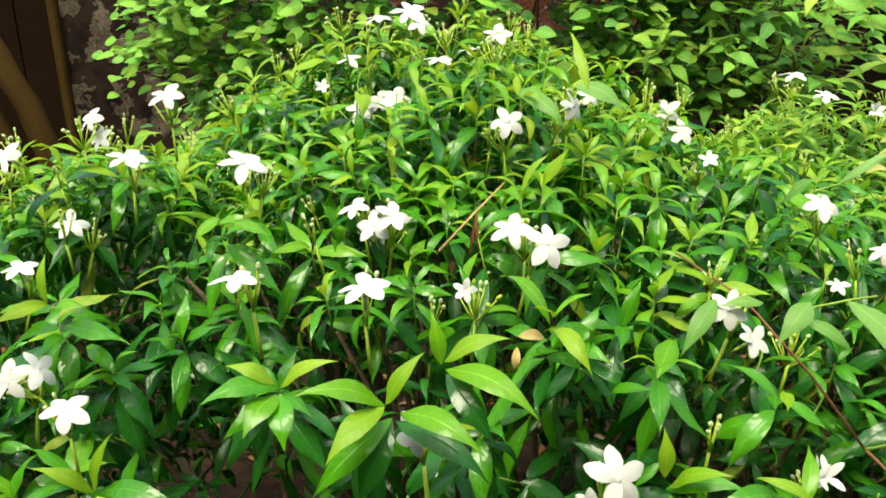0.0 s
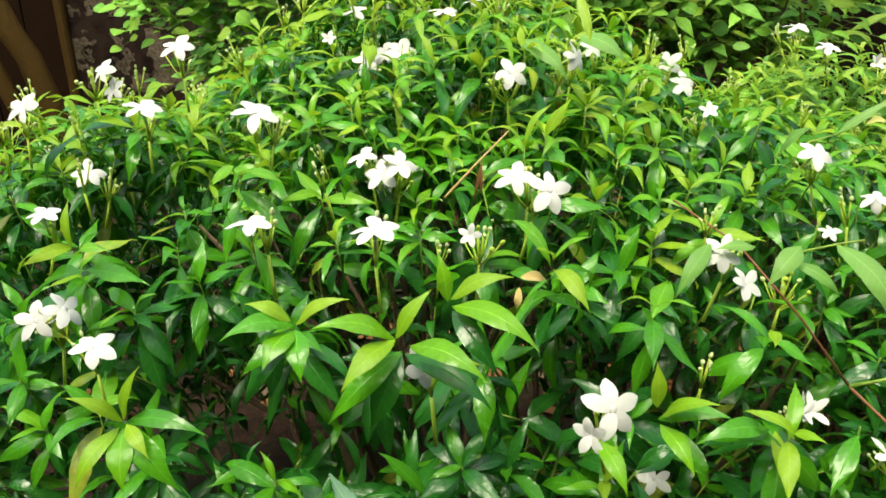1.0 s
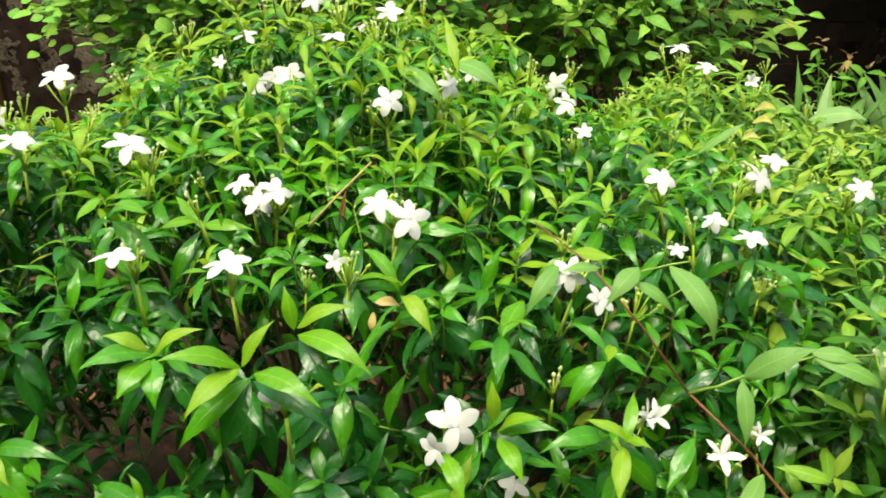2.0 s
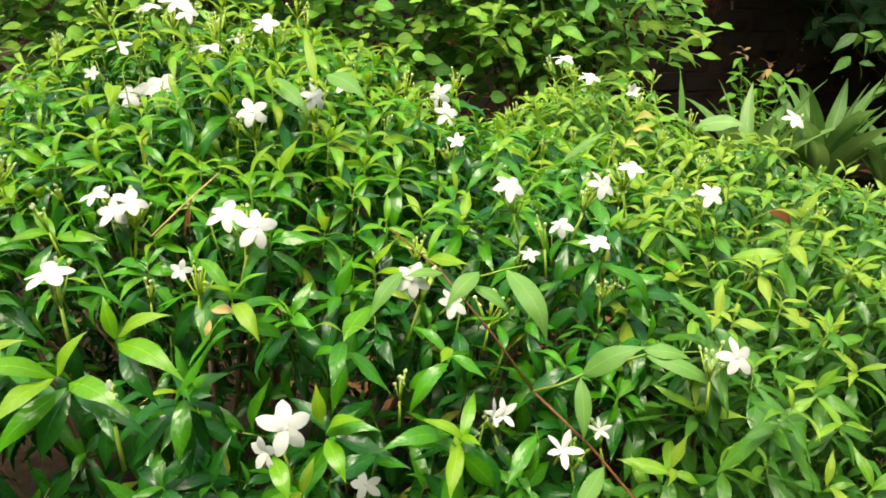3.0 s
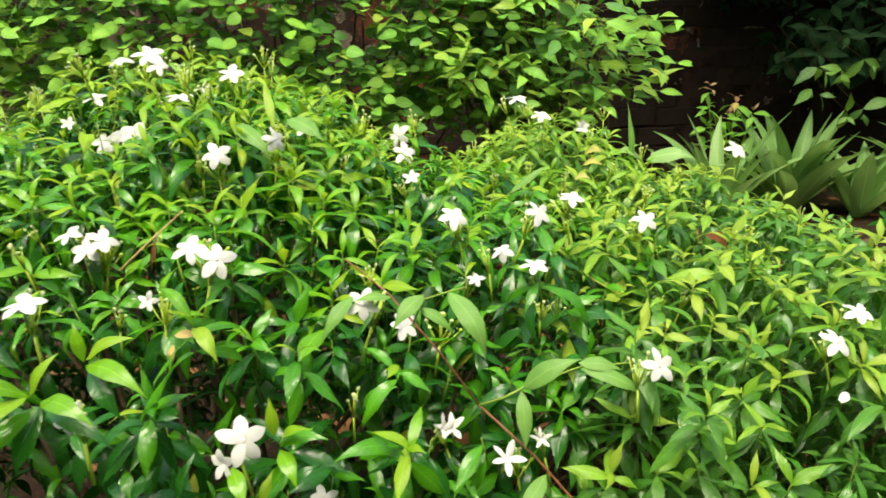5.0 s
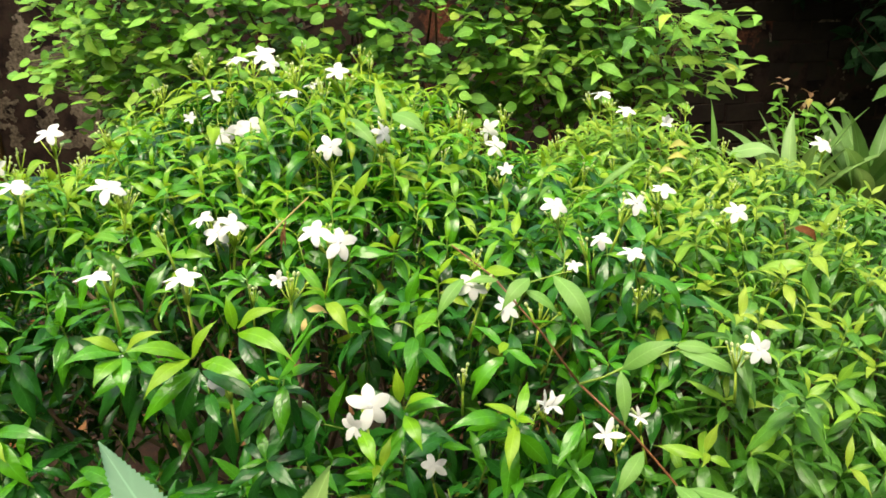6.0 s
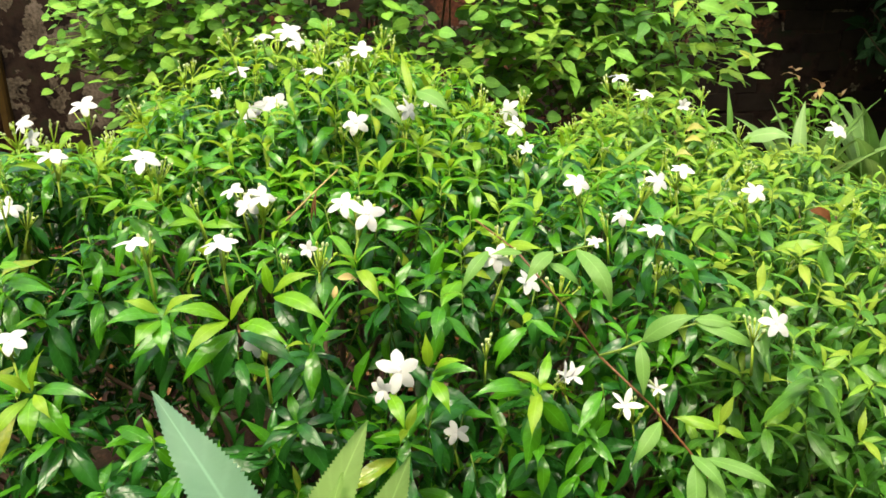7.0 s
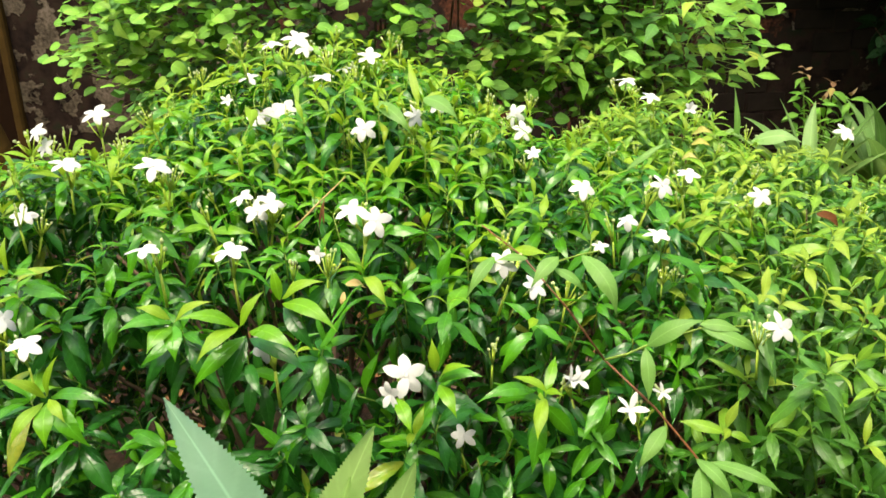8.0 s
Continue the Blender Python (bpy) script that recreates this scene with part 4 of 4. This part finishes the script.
fresh_shoot(shrub, (
    ((-0.108, 0.52, 0.968), (-0.123, 0.48, 0.958), 0.03, LEAF_FRESH, 0.12),
    ((-0.108, 0.525, 0.971), (-0.154, 0.49, 0.979), 0.026, LEAF_MATURE, 0.14),
    ((-0.106, 0.525, 0.971), (-0.063, 0.52, 0.997), 0.018, LEAF_YOUNG, 0.14),
    ((-0.11, 0.525, 0.974), (-0.143, 0.52, 0.993), 0.018, LEAF_YOUNG, 0.14),
    ((-0.105, 0.52, 0.969), (-0.095, 0.48, 0.947), 0.026, LEAF_MATURE, 0.1),
))
fresh_shoot(shrub, (
    ((-0.246, 0.5, 0.898), (-0.275, 0.48, 0.934), 0.017, LEAF_YOUNG, 0.1),
    ((-0.246, 0.5, 0.899), (-0.229, 0.5, 0.947), 0.016, LEAF_YOUNG, 0.05),
    ((-0.25, 0.5, 0.893), (-0.274, 0.46, 0.864), 0.022, LEAF_YOUNG, 0.12),
    ((-0.247, 0.5, 0.892), (-0.236, 0.46, 0.862), 0.028, LEAF_FRESH, 0.1),
    ((-0.241, 0.495, 0.899), (-0.216, 0.47, 0.886), 0.016, LEAF_YOUNG, 0.1),
    ((-0.243, 0.5, 0.895), (-0.196, 0.47, 0.854), 0.028, LEAF_MATURE, 0.12),
    ((-0.245, 0.505, 0.896), (-0.173, 0.48, 0.902), 0.022, LEAF_MATURE, 0.14),
))
fresh_shoot(shrub, (
    ((0.176, 0.5, 0.91), (0.174, 0.5, 0.95), 0.017, LEAF_YOUNG, 0.05),
    ((0.18, 0.5, 0.902), (0.211, 0.47, 0.934), 0.018, LEAF_YOUNG, 0.12),
    ((0.18, 0.5, 0.895), (0.197, 0.46, 0.879), 0.022, LEAF_FRESH, 0.12),
    ((0.133, 0.5, 0.881), (0.149, 0.46, 0.861), 0.022, LEAF_FRESH, 0.1),
    ((0.179, 0.505, 0.897), (0.226, 0.48, 0.916), 0.024, LEAF_MATURE, 0.14),
))
fresh_shoot(shrub, (
    ((0.299, 0.57, 0.843), (0.226, 0.54, 0.852), 0.027, LEAF_MATURE, 0.14),
    ((0.304, 0.57, 0.841), (0.3, 0.54, 0.815), 0.017, LEAF_YOUNG, 0.08),
    ((0.305, 0.575, 0.835), (0.319, 0.55, 0.786), 0.024, LEAF_OLD, 0.1),
    ((0.308, 0.575, 0.841), (0.339, 0.55, 0.786), 0.022, LEAF_OLD, 0.1),
))


def trailing_weed():
    e = thing("trailing_weed", 0.60, 0.62, 0.0, "red-stemmed trailing weed with matt grey-green blades among the shrubs", "weed")
    joint = (0.398, 0.632, 0.849)
    stem(e, [(0.62, 0.66, -0.03), (0.60, 0.60, 0.40), (0.56, 0.56, 0.66), (0.503, 0.575, 0.741), (0.458, 0.60, 0.794), joint], 0.0016, 0.0015, RED_STEM)
    stem(e, [joint, (0.355, 0.66, 0.909), (0.300, 0.70, 0.972), (0.25, 0.76, 1.0)], 0.0014, 0.0010, RED_STEM)
    stem(e, [joint, (0.425, 0.625, 0.860), (0.456, 0.622, 0.876), (0.517, 0.615, 0.898), (0.575, 0.61, 0.90)], 0.0018, 0.0010, GREEN_STEM)
    stem(e, [(0.325, 0.665, 0.945), (0.337, 0.65, 0.981), (0.367, 0.635, 0.995), (0.385, 0.63, 1.0)], 0.0014, 0.0009, GREEN_STEM)
    for b, t, w, arch in (
            ((0.364, 0.636, 0.994), (0.400, 0.585, 0.932), 0.026, 0.28), ((0.337, 0.645, 0.989), (0.298, 0.615, 0.962), 0.020, 0.22),
            ((0.330, 0.640, 0.976), (0.369, 0.62, 0.950), 0.014, 0.15), ((0.258, 0.655, 0.990), (0.219, 0.62, 0.950), 0.017, 0.18),
            ((0.300, 0.655, 0.985), (0.258, 0.64, 0.990), 0.012, 0.10),
            ((0.447, 0.618, 0.874), (0.509, 0.60, 0.917), 0.026, 0.20), ((0.513, 0.61, 0.899), (0.585, 0.58, 0.872), 0.020, 0.14),
            ((0.445, 0.615, 0.873), (0.443, 0.58, 0.816), 0.019, 0.08), ((0.512, 0.615, 0.903), (0.560, 0.60, 0.899), 0.018, 0.12),
            ((0.502, 0.565, 0.741), (0.534, 0.52, 0.714), 0.019, 0.20), ((0.520, 0.565, 0.735), (0.598, 0.52, 0.717), 0.018, 0.18),
            ((0.504, 0.555, 0.735), (0.492, 0.51, 0.675), 0.024, 0.12), ((0.525, 0.555, 0.72), (0.530, 0.51, 0.66), 0.022, 0.12),
            ((0.470, 0.590, 0.775), (0.425, 0.555, 0.735), 0.020, 0.2)):
        long_leaf(e, b, t, w, WEED, arch)


trailing_weed()


def blade_weed(pts, leaves, label):
    e = thing("blade_weed", pts[0][0], pts[0][1], 0.0, label, "weed", "blade weeds")
    stem(e, [(pts[0][0], pts[0][1], -0.03)] + list(pts), 0.002, 0.001, GREEN_STEM)
    for b, t, w, arch, m in leaves:
        long_leaf(e, b, t, w, m, arch)


blade_weed([(0.17, 0.98, 0.6), (0.165, 0.97, 1.10), (0.175, 0.96, 1.15)],
           [((0.098, 0.96, 1.152), (0.155, 0.90, 1.112), 0.026, 0.14, WEED), ((0.175, 0.97, 1.155), (0.228, 0.93, 1.128), 0.030, 0.16, WEED),
            ((0.168, 0.84, 1.158), (0.154, 0.89, 1.224), 0.012, 0.05, LEAF_YOUNG)], "weed with soft green blades in the shrub's crown")
blade_weed([(0.45, 0.98, 0.6), (0.44, 0.95, 0.98), (0.47, 0.94, 1.022), (0.506, 0.94, 1.032)],
           [((0.500, 0.94, 1.030), (0.563, 0.93, 1.080), 0.012, 0.06, WEED), ((0.372, 0.80, 1.045), (0.385, 0.77, 1.075), 0.024, 0.05, WEED)], "weed with a narrow pale blade above the shrub")
blade_weed([(0.90, 1.50, 0.5), (0.90, 1.47, 0.93), (0.92, 1.45, 0.99)],
           [((0.882, 1.40, 0.94), (0.872, 1.40, 1.112), 0.015, 0.02, WEED), ((0.94, 1.46, 0.975), (1.03, 1.40, 0.99), 0.05, 0.16, STRAP),
            ((0.92, 1.44, 0.98), (0.84, 1.38, 1.015), 0.04, 0.12, STRAP)], "weed with one upright blade beside broad leaves")


def serrated_plant():
    e = thing("serrated_plant", 0.06, 0.34, 0.0, "young plant with large pale saw-edged leaves before the shrub", "plant")
    stem(e, [(0.06, 0.36, -0.03), (0.058, 0.355, 0.4), (0.06, 0.35, 0.76)], 0.006, 0.004, GREEN_STEM)
    stem(e, [(0.06, 0.352, 0.70), (0.06, 0.28, 0.79), (0.058, 0.233, 0.868)], 0.003, 0.002, GREEN_STEM, "leaf_stalk")
    for b, t, w, up, arch, m in (
            ((0.058, 0.234, 0.868), (-0.038, 0.297, 1.004), 0.050, (0.25, -0.55, 0.8), 0.03, SERRATE), ((0.055, 0.350, 0.765), (0.122, 0.34, 0.945), 0.056, (-0.45, -0.8, 0.4), 0.06, SERRATE_PALE),
            ((0.068, 0.345, 0.760), (0.098, 0.325, 0.905), 0.036, (-0.7, -0.7, 0.3), 0.04, SERRATE_PALE),
            ((0.100, 0.345, 0.755), (0.156, 0.326, 0.917), 0.050, (-0.2, -0.9, 0.4), 0.05, SERRATE_PALE), ((0.03, 0.345, 0.75), (-0.06, 0.27, 0.84), 0.06, (0.0, -0.5, 0.9), 0.1, SERRATE)):
        long_leaf(e, b, t, w, m, arch, up, teeth=42, fold=0.06, belly=0.62)


serrated_plant()

twig = thing("dry_twig", 0.04, 0.69, 1.03, "dry straw-coloured twig with a withered brown leaf caught in the shrub", "twig")
stem(twig, [(0.010, 0.655, 1.036), (0.040, 0.68, 1.062), (0.071, 0.71, 1.086)], 0.0014, 0.0008, STRAW, "stalk")
long_leaf(twig, (0.046, 0.682, 1.066), (0.036, 0.672, 1.022), 0.0035, WITHERED, 0.1, name="withered_leaf", fold=0.5)
long_leaf(twig, (0.044, 0.680, 1.060), (0.044, 0.668, 1.032), 0.003, WITHERED, 0.12, name="withered_leaf", fold=0.6)
for b, t, w, m, lab in (
        ((0.075, 0.585, 0.985), (0.100, 0.585, 0.980), 0.010, STRAW, "curled tan withered leaf lying in the shrub"),
        ((0.074, 0.58, 0.978), (0.072, 0.575, 0.958), 0.007, STRAW, "curled tan withered leaf lying in the shrub"),
        ((0.840, 0.965, 0.940), (0.868, 0.940, 0.922), 0.024, DEAD_LEAF, "orange-brown dead leaf resting on the shrub"),
        ((0.730, 1.27, 1.030), (0.765, 1.25, 1.035), 0.020, YELLOWED, "yellowed leaf resting on the shrub"),
        ((0.725, 1.26, 1.010), (0.758, 1.24, 1.012), 0.018, YELLOWED, "yellowed leaf resting on the shrub"),
        ((0.700, 1.24, 0.985), (0.728, 1.22, 0.990), 0.016, YELLOWED, "yellowed leaf resting on the shrub")):
    e = thing("dead_leaf", *b, lab, "dead leaf", "withered leaves")
    long_leaf(e, b, t, w, m, 0.25, name="leaf_blade", fold=0.35)
petal = new("fallen_petal", PETAL_MESH)
petal.matrix_world = Matrix.Translation((0.800, 0.548, 0.862)) @ Euler((0.5, -0.3, 0.4)).to_matrix().to_4x4() @ Matrix.Scale(0.02, 4)
tagged(petal, "fallen white petal lying on a leaf", "petal")


def russet_plant():
    e = thing("russet_plant", 2.85, 4.72, 0.0, "upright plant with green leaves and russet young tips", "plant")
    fol, t = Foliage(POINTED), Tubes(5)
    for x, y, z in ((2.74, 4.70, 0.80), (2.96, 4.72, 0.70), (2.86, 4.66, 0.60), (3.08, 4.70, 0.62)):
        t.add(bend((2.9, 4.75, -0.03), (x, y, z), 0.03, 5, 0.01), 0.009, 0.004)
        for k in range(4):
            shoot(fol, None, np.array((x, y, z - 0.13 * k)), (0.1 * rng.normal(), -0.3, 1), 0.13, (1, 1, 1, 1) if k else (1, 1, 0, 0), 4 if k else 3, 0.05, 1.2, 0.1)
    fol.joined("foliage", [RUSSET, IVY_MID], e)
    under(part("stem", t.mesh("stem"), GREEN_STEM), e)


russet_plant()


def lit_sprays():
    """Sprays that stand out of the creeper and the shade tree."""
    for name, lab, spots, shapes, size, mat in (
            ("pale_spray", "pale yellow-green spray of leaves standing out of the creeper", ((0.70, 2.50, 1.17), (0.66, 2.52, 1.10), (0.82, 2.56, 1.12), (-0.21, 2.60, 1.22), (-0.93, 2.60, 1.29), (-1.08, 2.75, 1.15), (-1.16, 2.78, 1.10), (0.42, 2.55, 1.28), (1.25, 2.62, 1.2)), POINTED, 0.10, IVY_PALE),
            ("lit_spray", "leafy green spray hanging from the shade tree", ((3.39, 4.05, 1.03), (3.70, 4.05, 1.13), (3.27, 4.08, 0.97), (3.12, 4.10, 0.99), (3.09, 4.08, 0.86), (3.33, 4.06, 0.72), (3.43, 4.05, 0.73), (3.95, 4.05, 1.12)), POINTED, 0.17, LIT_TREE_LEAF)):
        for p in spots:
            e = thing(name, *p, lab, "foliage spray", "leaf sprays")
            fol, t = Foliage(shapes), Tubes(4)
            back = np.array((0.05, 0.55, 0.25)) if name == "lit_spray" else np.array((0.0, 0.35, -0.05))
            t.add(bend(np.array(p) + back, p, 0.02, 4), 0.005, 0.002)
            shoot(fol, None, np.array(p), unit((0.2 * rng.normal(), -0.45, -0.3 if name == "lit_spray" else 0.9)), size, (0, 0, 0, 0), 2 if name == "lit_spray" else 4, 0.06, 0.5, 0.5 if name == "lit_spray" else 0.0)
            fol.joined("foliage", [mat], e)
            under(part("stem", t.mesh("stem"), TIMBER if name == "lit_spray" else BARK), e)


lit_sprays()
reach = thing("pale_spray", 1.36, 3.06, 0.93, "pointed pale spray reaching out from the wall shrub", "foliage spray", "leaf sprays")
stem(reach, bend((1.22, 3.02, 0.90), (1.60, 3.13, 1.0), -0.01, 5), 0.004, 0.002, GREEN_STEM)
for tip, width, arch in (((1.78, 3.08, 1.085), 0.040, 0.06), ((1.66, 3.03, 0.935), 0.042, 0.12), ((1.53, 3.02, 0.955), 0.034, 0.10)):
    long_leaf(reach, (1.60, 3.13, 1.0), tip, width, IVY_PALE, arch)


# ---- bricks laid bare on the shaded part of the wall, shade put into their colour ----
def bare_bricks():
    bm = bmesh.new()
    bmesh.ops.create_cube(bm, size=1.0, matrix=Matrix.Diagonal((0.292, 0.06, 0.140, 1)))
    bmesh.ops.bevel(bm, geom=bm.edges[:], offset=0.007, segments=1, affect="EDGES")
    me = bpy.data.meshes.new("brick")
    bm.to_mesh(me)
    bm.free()
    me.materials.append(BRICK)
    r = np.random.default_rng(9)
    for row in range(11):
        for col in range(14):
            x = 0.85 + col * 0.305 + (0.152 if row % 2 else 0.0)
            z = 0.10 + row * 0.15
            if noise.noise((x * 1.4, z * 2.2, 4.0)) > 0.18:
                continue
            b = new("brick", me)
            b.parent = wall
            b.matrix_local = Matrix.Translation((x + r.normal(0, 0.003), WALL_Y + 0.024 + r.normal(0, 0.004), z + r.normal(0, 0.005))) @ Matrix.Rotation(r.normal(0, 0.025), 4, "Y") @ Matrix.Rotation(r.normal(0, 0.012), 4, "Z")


bare_bricks()


# ---- fallen leaves on the soil ----
def leaf_litter():
    r = np.random.default_rng(14)
    fol = Foliage(OVATE + POINTED)
    for _ in range(1500):
        x, y = r.normal(1.4, 1.9), min(5.25, r.normal(2.9, 1.5))
        if -1.0 < x < 0.45 and 0.4 < y < 1.8:
            continue
        near = 0.05 * max(0.0, 1 - max(abs(x - 1.2), abs(y - 1.5)) / 6)
        a = r.uniform(0, 6.28)
        z = near * (noise.noise((x * 1.7, y * 1.7, 0)) + 0.5 * noise.noise((x * 6, y * 6, 3))) + r.uniform(0.006, 0.02)
        fol.add((x, y, z), (math.cos(a), math.sin(a), r.normal(0, 0.15)), (r.normal(0, 0.3), r.normal(0, 0.3), 1), r.uniform(0.06, 0.13), int(r.choice([0, 0, 0, 1, 2])))
    e = thing("leaf_litter", 1.0, 2.5, 0.0, "scattered brown and tan fallen leaves on the soil", "fallen leaves", kind="stuff")
    fol.joined("litter", [WITHERED, DEAD_LEAF, BARK], e)


leaf_litter()


def ground_weeds():
    """Low green seedlings on the open soil."""
    r = np.random.default_rng(15)
    for x, y, s in ((3.45, 3.55, 0.14), (3.05, 3.70, 0.12), (3.8, 3.4, 0.13), (2.6, 3.2, 0.11), (2.75, 2.75, 0.10), (3.15, 2.80, 0.11), (2.95, 3.0, 0.10), (2.45, 2.55, 0.10), (2.2, 2.3, 0.10)):
        e = thing("seedling", x, y, 0.0, "low green seedling on the bare soil", "seedling", "ground weeds")
        fol, t = Foliage(POINTED), Tubes(4)
        for k in range(5):
            p = np.array((x + r.normal(0, 0.07), y + r.normal(0, 0.07), r.uniform(0.05, 0.15)))
            t.add(bend((x, y, -0.02), p, 0.0, 3), 0.003, 0.002)
            shoot(fol, None, p, (0.2 * r.normal(), -0.2, 1), s, (0, 1, 1, 1), 3, 0.04, 0.9, 0.25)
        fol.joined("foliage", [LEAF_OLD, IVY_DARK], e)
        under(part("stem", t.mesh("stem"), GREEN_STEM), e)


ground_weeds()
